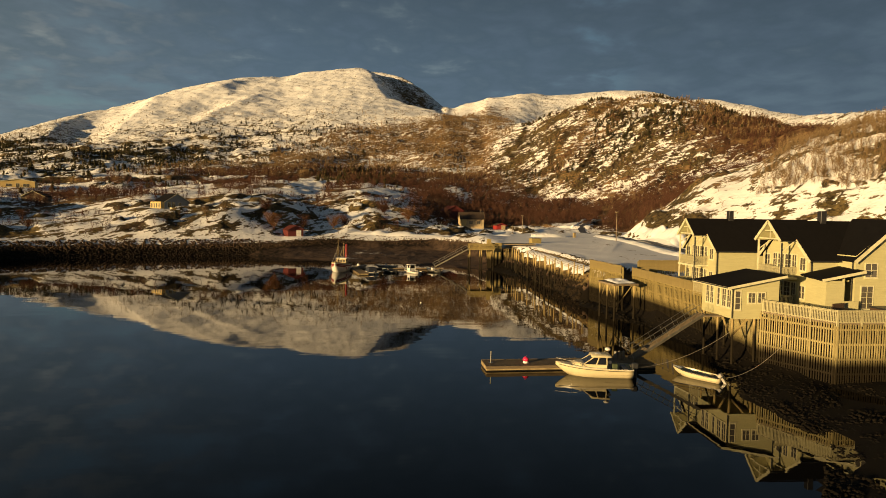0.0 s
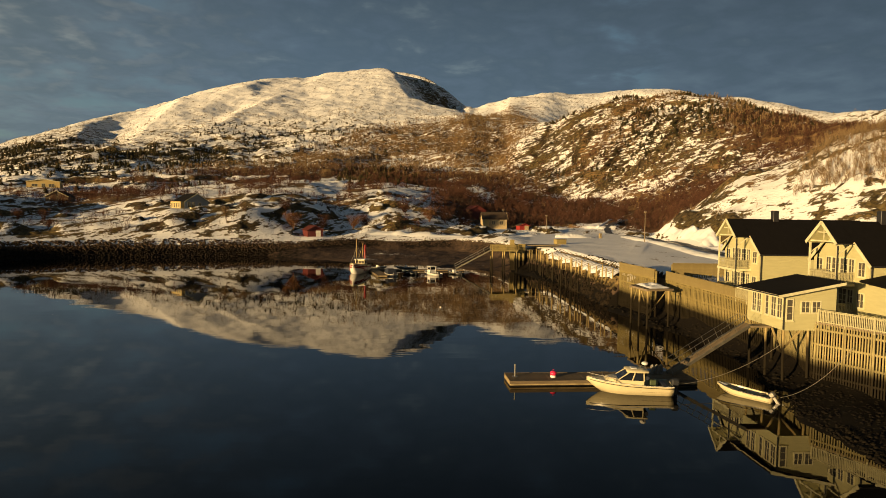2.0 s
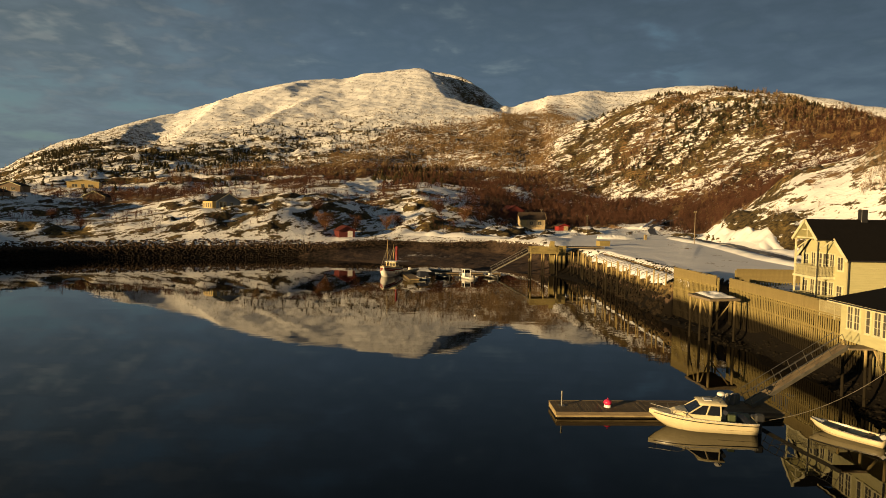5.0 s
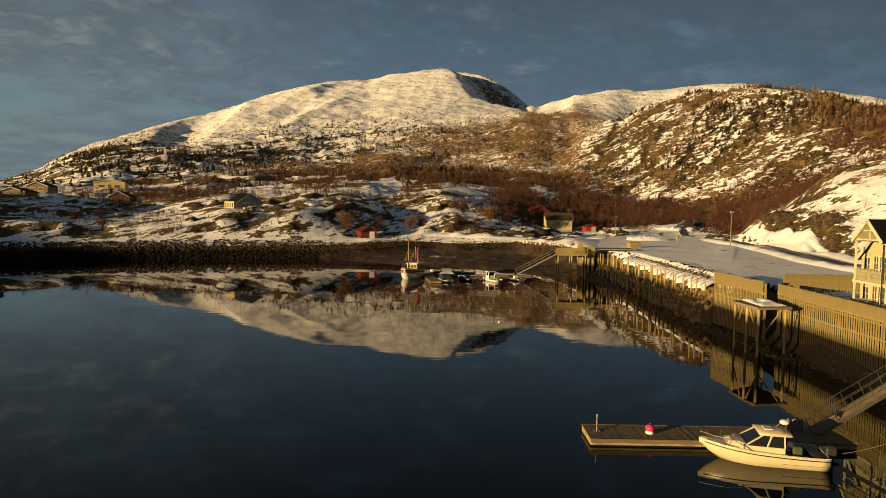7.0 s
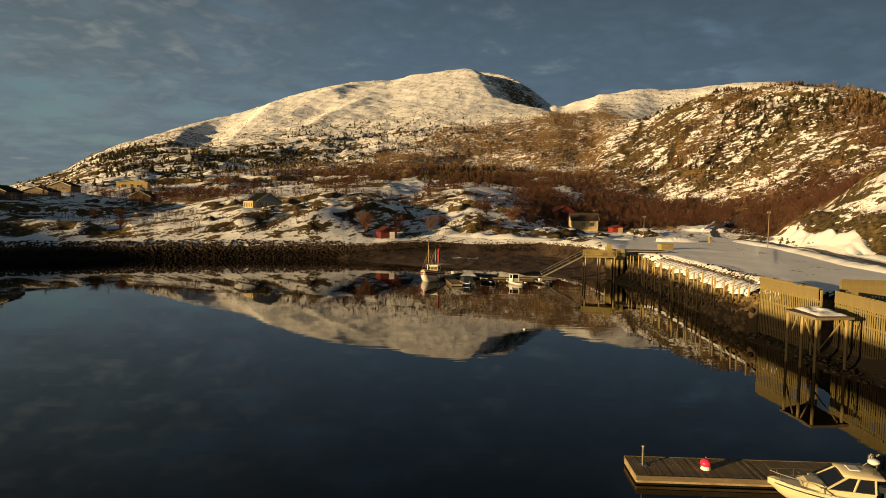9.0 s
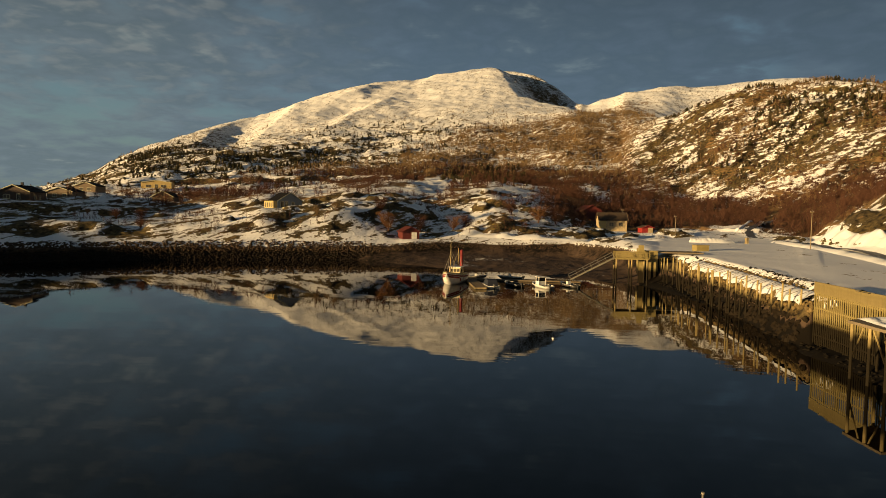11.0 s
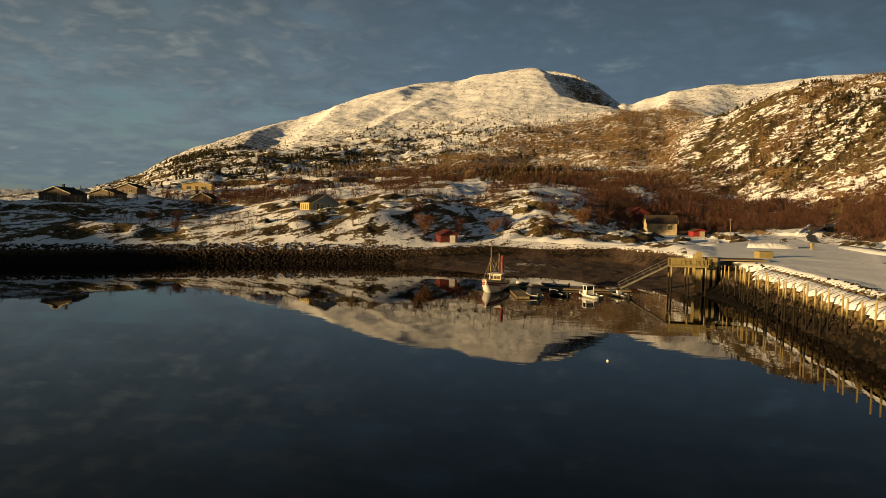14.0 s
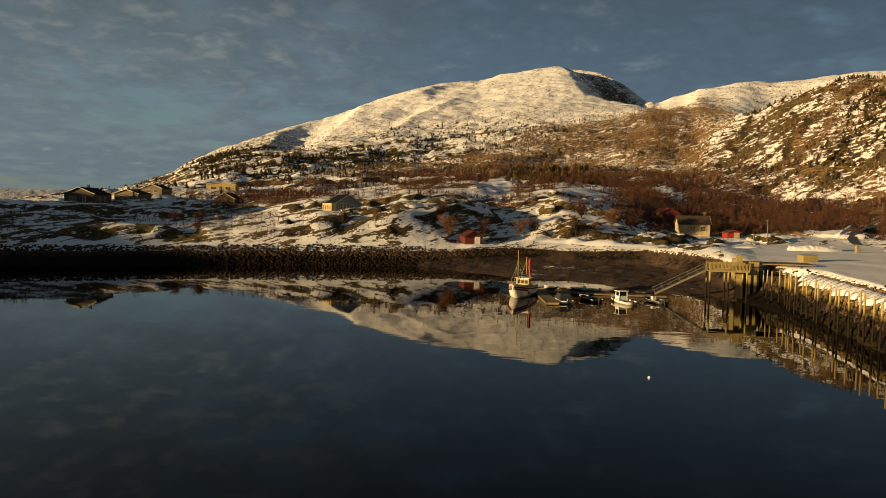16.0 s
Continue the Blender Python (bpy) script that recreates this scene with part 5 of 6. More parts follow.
def open_boat(m, L, W, label, mat=None, motor=None, tilt=0, console=False, canopy=False, screen=False):
    t = thing("motor_boat", m, label, "boat")
    free, rise = 0.42, 0.28
    hull = part("hull", hull_mesh(L, W, free, rise, 0.2), mat or M_GEL, t)
    part("gunwale", sheer_strip(L, W, free, rise, 0.0, 0.995, 0.04, 0.07), M_WHITE if mat else M_ALU, hull)
    part("floor", deck_mesh(L, W * 0.94, 0.16, 0.12, 0.01, 0.85), M_ALU, t)
    part("foredeck", deck_mesh(L, W, free, rise, 0.80, 0.985, 0.0), M_WHITE, t)
    for s in (-0.28, 0.08):
        part("thwart", box(B(), (L * s - 0.16, -W * 0.44, 0.3), (L * s + 0.16, W * 0.44, 0.4), 0.02), M_DECK, t)
    if console:
        part("console", box(B(), (-0.2, -0.35, 0.18), (0.3, 0.35, 0.95), 0.06), M_WHITE, t)
        part("windscreen", box(B(), (0.15, -0.33, 0.95), (0.2, 0.33, 1.25)), M_GLASS, t)
    if canopy:
        c = B()
        lo = [c.verts.new(p) for p in ((-L * 0.36, -W * 0.46, 0.45), (L * 0.2, -W * 0.46, 0.5), (L * 0.2, W * 0.46, 0.5), (-L * 0.36, W * 0.46, 0.45))]
        hi = [c.verts.new(p) for p in ((-L * 0.28, -W * 0.36, 1.35), (L * 0.05, -W * 0.36, 1.4), (L * 0.05, W * 0.36, 1.4), (-L * 0.28, W * 0.36, 1.35))]
        c.faces.new(hi)
        for i in range(4):
            c.faces.new((lo[i], lo[(i + 1) % 4], hi[(i + 1) % 4], hi[i]))
        part("canopy", c, M_NAVY, t, "dark canvas canopy")
    if screen:
        f = B()
        for y in (-W * 0.32, W * 0.32):
            for x in (-0.5, 0.55):
                beam(f, (x, y, 0.3), (x * 0.9, y * 0.92, 1.75), 0.09)
        box(f, (-0.75, -W * 0.38, 1.72), (0.75, W * 0.38, 1.82), 0.03)
        part("wheelhouse_frame", f, M_WHITE, t)
        part("wheelhouse", box(B(), (-0.5, -W * 0.32, 0.25), (0.55, W * 0.32, 1.05), 0.04), M_WHITE, t)
        part("window_band", box(B(), (-0.45, -W * 0.30, 1.05), (0.5, W * 0.30, 1.7)), M_TINT, t)
    outboard(t, -L / 2 - 0.08, 0, 0.15, tilt, 0.85, motor)
    return t


open_boat(pose(25.75, 50.1, 0, 0, 0, 128), 4.1, 1.45, "cream open skiff with raised outboard moored below the deck", None, M_ALU, 38)
open_boat(pose(-3.3, 136.0, 0, 0, 0, 108), 5.4, 2.1, "white motor boat under a dark canopy in the harbour", M_WHITE, None, 10, canopy=True)
open_boat(pose(0.6, 138.6, 0, 0, 0, 125), 5.0, 1.8, "dark open dinghy moored at the harbour pontoon", M_DARK, None, 0)
open_boat(pose(5.5, 138.0, 0, 0, 0, 118), 5.8, 2.2, "white motor boat with a small wheelhouse in the harbour", M_WHITE, None, 15, screen=True)
open_boat(pose(10.4, 139.6, 0, 0, 0, 120), 5.0, 1.8, "grey open motor boat moored by the gangway foot", M_ALU, None, 20, console=True)
open_boat(pose(-6.6, 149.2, 0, 0, 0, 10), 4.4, 1.7, "small grey boat behind the harbour pontoon", M_ALU, None, 0, console=True)
open_boat(pose(0.0, 149.4, 0, 0, 0, 175), 4.8, 1.8, "small grey boat behind the harbour pontoon", M_ALU, None, 0, console=True)


def fishing_boat():
    L, W, free, rise = 9.2, 3.5, 1.35, 0.85
    t = thing("fishing_boat", pose(-10.1, 140.3, 0, 0, 0, -100), "white and red wooden fishing boat with masts and red sail", "boat")
    hull = part("hull", hull_mesh(L, W, free, rise, draft=0.5, flare=0.85), M_WHITE, t)
    part("stripe", sheer_strip(L, W, free, rise, 0.0, 0.995, -0.10, 0.26, 0.02), M_RED, hull, "red stripe")
    part("bow_panel", sheer_strip(L, W, free, rise, 0.66, 0.97, -0.42, 0.26, 0.025), M_RED, hull, "red painted bow panel")
    part("bulwark", sheer_strip(L, W, free, rise, 0.0, 0.995, 0.28, 0.26, 0.0), M_GEL, hull)
    part("deck", deck_mesh(L, W, free, rise, 0.02, 0.985, -0.1), M_DECK, t)
    part("wheelhouse", box(B(), (-3.0, -1.05, 0.8), (-0.9, 1.05, 2.75), 0.05), M_GEL, t)
    part("wheelhouse_roof", box(B(), (-3.15, -1.2, 2.75), (-0.7, 1.2, 2.87), 0.03), M_WHITE, t)
    for y in (-0.62, 0.0, 0.62):
        part("window", box(B(), (-0.89, y - 0.24, 1.95), (-0.86, y + 0.24, 2.5)), M_GLASS, t)
    for y in (-1.07, 1.07):
        part("window", box(B(), (-2.3, y - 0.015, 1.95), (-1.2, y + 0.015, 2.5)), M_GLASS, t)
    part("hold_hatch", box(B(), (0.2, -0.7, 1.2), (1.6, 0.7, 1.55), 0.04), M_RED, t)
    part("foremast", beam(B(), (1.9, 0, 1.2), (1.9, 0, 7.6), 0, r=0.09, taper=0.5), M_POLE, t)
    part("mizzen_mast", beam(B(), (-3.2, 0, 1.0), (-3.2, 0, 6.2), 0, r=0.08, taper=0.5), M_POLE, t)
    r = B()
    for p, q in (((1.9, 0, 5.6), (2.0, 1.4, 1.7)), ((1.9, 0, 5.6), (2.0, -1.4, 1.7)), ((1.9, 0, 6.2), (4.5, 0, 2.1)), ((1.9, 0, 6.0), (-1.0, 0.9, 3.2)), ((-3.2, 0, 5.6), (-2.6, 1.3, 1.5)), ((-3.2, 0, 5.6), (-2.6, -1.3, 1.5)), ((-3.2, 0, 5.2), (1.9, 0, 3.6))):
        beam(r, p, q, 0, r=0.025, n=5)
    part("rigging", r, M_ROPE, t)
    s = box(B(), (-3.9, 0.3, 1.5), (-3.4, 0.85, 5.9), 0.2)
    for v in s.verts:
        v.co.y += 0.1 * math.sin(v.co.z * 3)
        v.co.x += 0.06 * math.sin(v.co.z * 5)
    part("furled_sail", s, M_RED, t, "dark red furled sail")
    part("derrick", beam(B(), (1.8, 0, 2.2), (-0.6, 0.3, 4.6), 0, r=0.05), M_POLE, t)
    for i, (x, y) in enumerate(((1.0, 1.55), (-0.4, 1.6), (1.0, -1.55))):
        part("fender", beam(B(), (x, y, 0.5), (x, y, 1.1), 0, r=0.16, n=10), M_RED, t)
    for x, y, z in ((0.6, 0.9, 1.2), (2.4, -0.7, 1.4), (-0.3, -1.1, 1.1), (1.6, 1.1, 1.3), (2.8, 0.6, 1.6), (1.2, -1.0, 1.5), (3.2, 0.0, 1.7)):
        s = B()
        bmesh.ops.create_uvsphere(s, u_segments=12, v_segments=8, radius=0.32, matrix=Matrix.Translation((x, y, z + 0.3)))
        part("float_ball", s, M_ORANGE, t, "orange float ball")
    part("anchor_winch", box(B(), (2.9, -0.4, 1.5), (3.4, 0.4, 2.0), 0.06), M_RED, t)


fishing_boat()


def rope(p, q, sag, label):
    c = bpy.data.curves.new("rope", "CURVE")
    c.dimensions, c.bevel_depth = "3D", 0.018
    s = c.splines.new("POLY")
    s.points.add(14)
    for i, pt in enumerate(s.points):
        u = i / 14
        v = Vector(p).lerp(Vector(q), u)
        pt.co = (v.x, v.y, v.z - sag * 4 * u * (1 - u), 1)
    c.materials.append(M_ROPE)
    tagged(new("mooring_rope", c), label, "rope")


rope((27.3, 48.1, 0.5), (34.4, 50.6, 3.6), 0.75, "slack grey mooring rope from the skiff to the slat wall")
rope((21.3, 50.6, 0.8), (30.8, 54.0, 3.1), 0.55, "slack grey mooring rope from the cruiser to the stilts")

# ---- houses and huts along the shore ----


def cottage(name, x, y, rz, w, d, h, rise, wall, roof, label, wins=(), chimney=False, z=None, base=0.6, trim=None, group=""):
    """Gabled house: local x across the front gable (facing -y), ridge along y. wins: side, offset, sill, width, height."""
    z0 = ground_z(x, y) if z is None else z
    t = thing(name, pose(x, y, z0, 0, 0, rz), label, "house" if w > 5 else "hut", group)
    b = B()
    gable_walls(b, -d / 2, d / 2, -w / 2, w / 2, -base, h, h + rise)
    bmesh.ops.rotate(b, verts=b.verts, matrix=Matrix.Rotation(radians(90), 3, "Z"))
    part("wall", b, wall, t)
    r = B()
    o = 0.45
    sl = rise / (w / 2)
    for k in (-1, 1):
        slab(r, [(0, -d / 2 - o, h + rise + 0.1), (0, d / 2 + o, h + rise + 0.1), (k * (w / 2 + o), d / 2 + o, h + 0.1 - sl * o), (k * (w / 2 + o), -d / 2 - o, h + 0.1 - sl * o)], 0.14)
    rf = part("roof", r, roof, t)
    v = B()
    for k in (-1, 1):
        beam(v, (0, -d / 2 - o - 0.02, h + rise + 0.02), (k * (w / 2 + o), -d / 2 - o - 0.02, h + 0.02 - sl * o), 0.06, 0.24)
    part("bargeboard", v, trim or M_TRIM, rf)
    if chimney:
        part("chimney", box(B(), (-0.35, -0.35, h + rise - 0.4), (0.35, 0.35, h + rise + 1.0), 0.04), M_BLACK, rf)
    for side, off, sill, ww, hh in wins:
        m = {"s": face_m(off, -d / 2, sill, 0), "w": face_m(-w / 2, off, sill, -90), "e": face_m(w / 2, off, sill, 90)}[side]
        window(t, m, ww, hh, 2, 1, trim or M_TRIM)
    return t


# the gable walls carry their shade as a grey wall colour
yh = cottage("cottage", -72.5, 221.0, 44, 8.2, 8.0, 2.4, 2.5, M_SHADEWALL, M_ROOF, "cream cottage with black roof on the rocky knoll, shade painted grey on its walls",
             (("s", -2.6, 0.4, 0.9, 1.7), ("s", -1.2, 0.4, 0.9, 1.7), ("s", 1.0, 0.6, 0.8, 1.3)), z=13.1, base=3.0)
part("sun_room", box(B(), (-5.4, -3.8, -3.0), (-4.12, 3.6, 2.3), 0.03), M_OCHRE, yh, "pale yellow sun room with tall windows")
for i in range(4):
    window(yh, face_m(-5.4, -2.8 + i * 1.75, 0.3, -90), 0.8, 1.5, 1, 1)
part("terrace_wall", box(B(), (-3.0, -6.4, -3.0), (7.0, -5.2, 0.4), 0.03), M_TRIM, yh)
cottage("cottage", -178.0, 325.0, 20, 14.0, 8.5, 3.0, 1.1, M_OCHRE, M_ROOF, "ochre cottage with low dark roof on the hillside", (("s", -3.6, 0.5, 2.4, 1.3), ("s", 3.4, 0.5, 2.4, 1.3), ("s", 0, 0.1, 1.4, 1.9)), z=22.0, base=3)
cottage("cottage", -141.8, 271.0, 14, 8.0, 11, 2.6, 2.2, M_TANWALL, M_ROOF, "tan wooden cabin with dark roof among bushes", (("s", -1.7, 0.6, 1.4, 1.2), ("s", 1.6, 0.6, 1.4, 1.2)), z=14.6, base=3)
cottage("cottage", -158.0, 214.2, 16, 9.2, 12.0, 2.9, 2.0, M_BROWN, M_ROOF, "dark brown cabin with white trim and chimney", (("s", -1.9, 0.6, 1.8, 1.2), ("s", 1.5, 0.2, 0.9, 1.9), ("e", -2, 0.6, 1.0, 1.2), ("e", 1.2, 0.6, 1.0, 1.2)), True, z=14.4, base=3)
cottage("cottage", -176.7, 258.6, 12, 9.4, 11, 2.7, 1.6, M_TANWALL, M_ROOF, "tan wooden cabin with low dark roof", (("s", -1.8, 0.6, 1.5, 1.2), ("s", 1.8, 0.6, 1.5, 1.2)), z=15.8, base=3)
cottage("cottage", -185.4, 284.7, 12, 8.6, 10, 2.6, 1.7, M_TANWALL, M_ROOF, "weathered cabin behind the snowy rise", (("s", -1.6, 0.6, 1.5, 1.2), ("s", 1.6, 0.6, 1.5, 1.2)), z=19.0, base=3)
hut = cottage("boat_hut", -29.6, 204.3, 24, 4.8, 6.0, 2.2, 1.3, M_BARN, M_BARNROOF, "dark red boat hut with a pale door at the shore", (), z=4.9, base=1.5, trim=M_BARN)
part("door", box(B(), (0.2, -3.06, 0.0), (1.7, -3.0, 2.0), 0.01), M_WHITE, hut, "pale plank door")
sh = cottage("stone_house", 34.6, 258.0, 92, 7.2, 9.5, 4.0, 2.5, M_STONE, M_BROWNROOF, "old two-storey rendered house by the snowy shore road", (("w", -2.6, 1.7, 1.4, 1.3), ("w", 0.6, 1.7, 1.4, 1.3)), base=1.5, trim=M_STONE)
part("porch", box(B(), (-4.5, 2.6, -1.5), (-3.62, 4.6, 3.6), 0.04), M_OCHRE, sh, "tan boarded entrance porch")
red_shed = cottage("shed", 45.8, 254.5, 14, 4.0, 3.6, 1.8, 0.7, M_RED, M_BROWNROOF, "small red shed with a tan front in the snow", (), trim=M_RED, base=1.0)
part("door", box(B(), (0.1, -1.85, 0.0), (1.9, -1.8, 1.7), 0.01), M_STONE, red_shed, "tan boarded door")
cottage("barn", 30.0, 292, 14, 8.0, 10, 4.0, 2.2, M_BARN, M_BARNROOF, "dark red barn among bare trees", (), trim=M_BARN, base=2)

# ---- road, snow banks, power poles ----


def ribbon(name, pts, width, lift, mat, label, category, steps=80):
    """A strip laid along a smoothed line on the land."""
    xs, ys = np.array([p[0] for p in pts], float), np.array([p[1] for p in pts], float)
    u = np.linspace(0, len(pts) - 1, steps)
    k = np.arange(len(pts))
    x, y = np.interp(u, k, xs), np.interp(u, k, ys)
    for _ in range(6):
        x[1:-1], y[1:-1] = (x[:-2] + 2 * x[1:-1] + x[2:]) / 4, (y[:-2] + 2 * y[1:-1] + y[2:]) / 4
    dx, dy = np.gradient(x), np.gradient(y)
    n = np.hypot(dx, dy)
    nx, ny = -dy / n, dx / n
    cols = 7
    vs = []
    for j in range(cols):
        o = (j / (cols - 1) - 0.5) * width
        px, py = x + nx * o, y + ny * o
        vs.append(np.stack([px, py, height(px, py)[0]], 1))
    mid = np.max(np.stack([v[:, 2] for v in vs]), 0)
    mid = np.minimum(mid, vs[cols // 2][:, 2] + 0.3)
    for v in vs:
        v[:, 2] = mid + lift
    v = np.concatenate(vs)
    f = [(j * steps + i, j * steps + i + 1, (j + 1) * steps + i + 1, (j + 1) * steps + i) for j in range(cols - 1) for i in range(steps - 1)]
    ob = sheet(name, v, np.array(f)[:, ::-1], mat)
    return tagged(ob, label, category, kind="structure")


M_ASPHALT = painted("wet_asphalt", (0.045, 0.045, 0.05), 0.5, var=0.5, scale=(0.6, 0.6, 0.6))
ribbon("road", [(60, 92), (61.5, 122), (68, 155), (72, 190), (74, 212), (75, 224), (77.5, 248), (86, 266), (95, 280), (107, 299), (119, 319)], 2.6, 0.06, M_ASPHALT, "ploughed dark asphalt road behind the snowy field", "road")


def snow_bank(pts, w, hgt, label):
    """A ploughed ridge of lumpy snow along a line."""
    b = B()
    n, m = 100, 13
    spots = []
    for i in range(n + 1):
        u = i / n * (len(pts) - 1)
        k = min(int(u), len(pts) - 2)
        p = Vector((*pts[k], 0)).lerp(Vector((*pts[k + 1], 0)), u - k)
        d = (Vector((*pts[k + 1], 0)) - Vector((*pts[k], 0))).normalized()
        s = Vector((-d.y, d.x, 0))
        e = min(1, i / 4, (n - i) / 4)
        for j in range(m):
            o = j / 6 - 1
            spots.append((p + s * o * w, o, e))
    base = height(np.array([q.x for q, o, e in spots]), np.array([q.y for q, o, e in spots]))[0]
    vs = []
    for (q, o, e), g in zip(spots, base):
        lump = 0.8 + 0.2 * noise.noise(Vector((q.x * 0.23, q.y * 0.31, 3))) + 0.16 * noise.noise(Vector((q.x * 1.3, q.y * 1.5, 7))) + 0.07 * noise.noise(Vector((q.x * 4.1, q.y * 4.3, 5)))
        vs.append(b.verts.new((q.x, q.y, float(g) - 0.15 + (1 - o * o) * e * hgt * lump)))
    for i in range(n):
        for j in range(m - 1):
            k = i * m + j
            b.faces.new((vs[k], vs[k + m], vs[k + m + 1], vs[k + 1])).smooth = True
    tagged(part("snow_bank", b, M_SNOW, None), label, "snow")


snow_bank([(55.5, 92), (57, 122), (63.5, 155), (67.5, 190), (70, 205)], 1.9, 0.9, "ploughed snow ridge between the field and the road")
snow_bank([(64.5, 92), (66, 122), (72.5, 155), (76.5, 190), (79, 220)], 2.1, 0.8, "ploughed snow ridge on the hill side of the road")
snow_bank([(74.5, 249), (82.5, 267.5), (91.5, 282), (103.5, 301), (115.5, 321)], 0.8, 0.55, "snow edge of the road climbing into the valley")
snow_bank([(45.5, 197), (49, 196), (53, 196.5), (55.5, 198)], 2.9, 1.5, "lumpy heap of ploughed snow at the shore road")
snow_bank([(-16, 211), (4, 209), (24, 207), (42, 202)], 2.6, 0.55, "low snow ridge along the shore road")


def power_pole(x, y, h):
    z = ground_z(x, y)
    t = thing("power_pole", pose(x, y, z, 0, 0, 30), "plain wooden power pole in the snow", "pole", "power poles")
    part("mast", beam(B(), (0, 0, -0.5), (0, 0, h), 0, r=0.11, n=10, taper=0.7), M_DECK, t)
    part("crossarm", box(B(), (-0.55, -0.06, h - 0.5), (0.55, 0.06, h - 0.36)), M_POLE, t)
    for i in (-0.45, 0.45):
        part("insulator", beam(B(), (i, 0, h - 0.36), (i, 0, h - 0.15), 0, r=0.05), M_WHITE, t)


for x, y, h in ((62.5, 167.5, 8.2), (50.5, 232, 6.0), (45.5, 226.0, 3.2), (40.0, 268.0, 8.0)):
    power_pole(x, y, h)
t = thing("marker_stone", pose(58.5, 193.0, ground_z(58.5, 193), 0, 0, 20), "short pale concrete marker post by the road", "post")
part("body", box(B(), (-0.35, -0.35, -0.3), (0.35, 0.35, 1.5), 0.08), M_CONC, t)

# ---- stones ----


def stone_shapes(n, sub=1):
    out = []
    for k in range(n):
        b = B()
        bmesh.ops.create_icosphere(b, subdivisions=sub, radius=1)
        sx, sy, sz = random.uniform(0.8, 1.25), random.uniform(0.7, 1.1), random.uniform(0.5, 0.85)
        for v in b.verts:
            d = 1 + 0.55 * noise.noise(v.co * 1.1 + Vector((k * 7, 0, 0)))
            v.co = Vector((v.co.x * sx * d, v.co.y * sy * d, v.co.z * sz * d))
        out.append(b)
    return out


def stone_material(name, a, c, tidal):
    m, t, b = material(name, 0.85)
    info = t.nodes.new("ShaderNodeObjectInfo")
    geo = t.nodes.new("ShaderNodeNewGeometry")
    rnd = calc(t, "FRACT", calc(t, "ADD", info.outputs["Random"], geo.outputs["Random Per Island"]))
    n = noise_tex(t, coords(t, kind="Object"), 1.7, 6, 0.7)
    base = mix(t, calc(t, "ADD", calc(t, "MULTIPLY", rnd, 0.5), calc(t, "MULTIPLY", n, 0.5)), a, c)
    if tidal:
        z, g2 = world_z(t)
        e = calc(t, "ADD", z, calc(t, "MULTIPLY", calc(t, "SUBTRACT", noise_tex(t, coords(t, kind="Object"), 0.8, 4), 0.5), 1.2))
        base = mix(t, ramp(t, calc(t, "DIVIDE", e, 6.0), [(tidal / 6.0 - 0.06, 1.0), (tidal / 6.0 + 0.06, 0.0)]), base, (0.014, 0.010, 0.006))
    t.links.new(base, b.inputs["Base Color"])
    bump(t, b, n, 0.6, 0.08)
    return m


M_RIP = stone_material("quarried_rubble", (0.05, 0.037, 0.018), (0.26, 0.185, 0.08), 2.9)
M_WEED = stone_material("weedy_stones", (0.003, 0.0025, 0.0018), (0.011, 0.0082, 0.0045), 0.0)
M_SHORE = stone_material("shore_boulders", (0.018, 0.013, 0.008), (0.105, 0.070, 0.041), 2.1)


def scatter(name, templates, xs, ys, zs, sizes, mat, label, category, upright=False, seed=1):
    """Many copies of small templates joined into one mesh."""
    rng = np.random.default_rng(seed)
    vs, fs, off = [], [], 0
    pick = rng.integers(0, len(templates), len(xs))
    for k, (tv, tf) in enumerate(templates):
        idx = np.where(pick == k)[0]
        if not len(idx):
            continue
        a = rng.uniform(0, 2 * np.pi, len(idx))
        c, s = np.cos(a)[:, None], np.sin(a)[:, None]
        sz = sizes[idx][:, None]
        X = (tv[None, :, 0] * c - tv[None, :, 1] * s) * sz + xs[idx][:, None]
        Y = (tv[None, :, 0] * s + tv[None, :, 1] * c) * sz + ys[idx][:, None]
        Z = tv[None, :, 2] * sz + zs[idx][:, None]
        vs.append(np.stack([X, Y, Z], 2).reshape(-1, 3))
        fs.append((tf[None] + (np.arange(len(idx)) * len(tv))[:, None, None] + off).reshape(-1, 3))
        off += len(idx) * len(tv)
    ob = sheet(name, np.concatenate(vs), np.concatenate(fs), mat)
    return tagged(ob, label, category, kind="stuff")


def as_arrays(b):
    bmesh.ops.triangulate(b, faces=b.faces[:])
    b.verts.ensure_lookup_table()
    v = np.array([tuple(q.co) for q in b.verts])
    f = np.array([[q.index for q in p.verts] for p in b.faces])
    return v, f


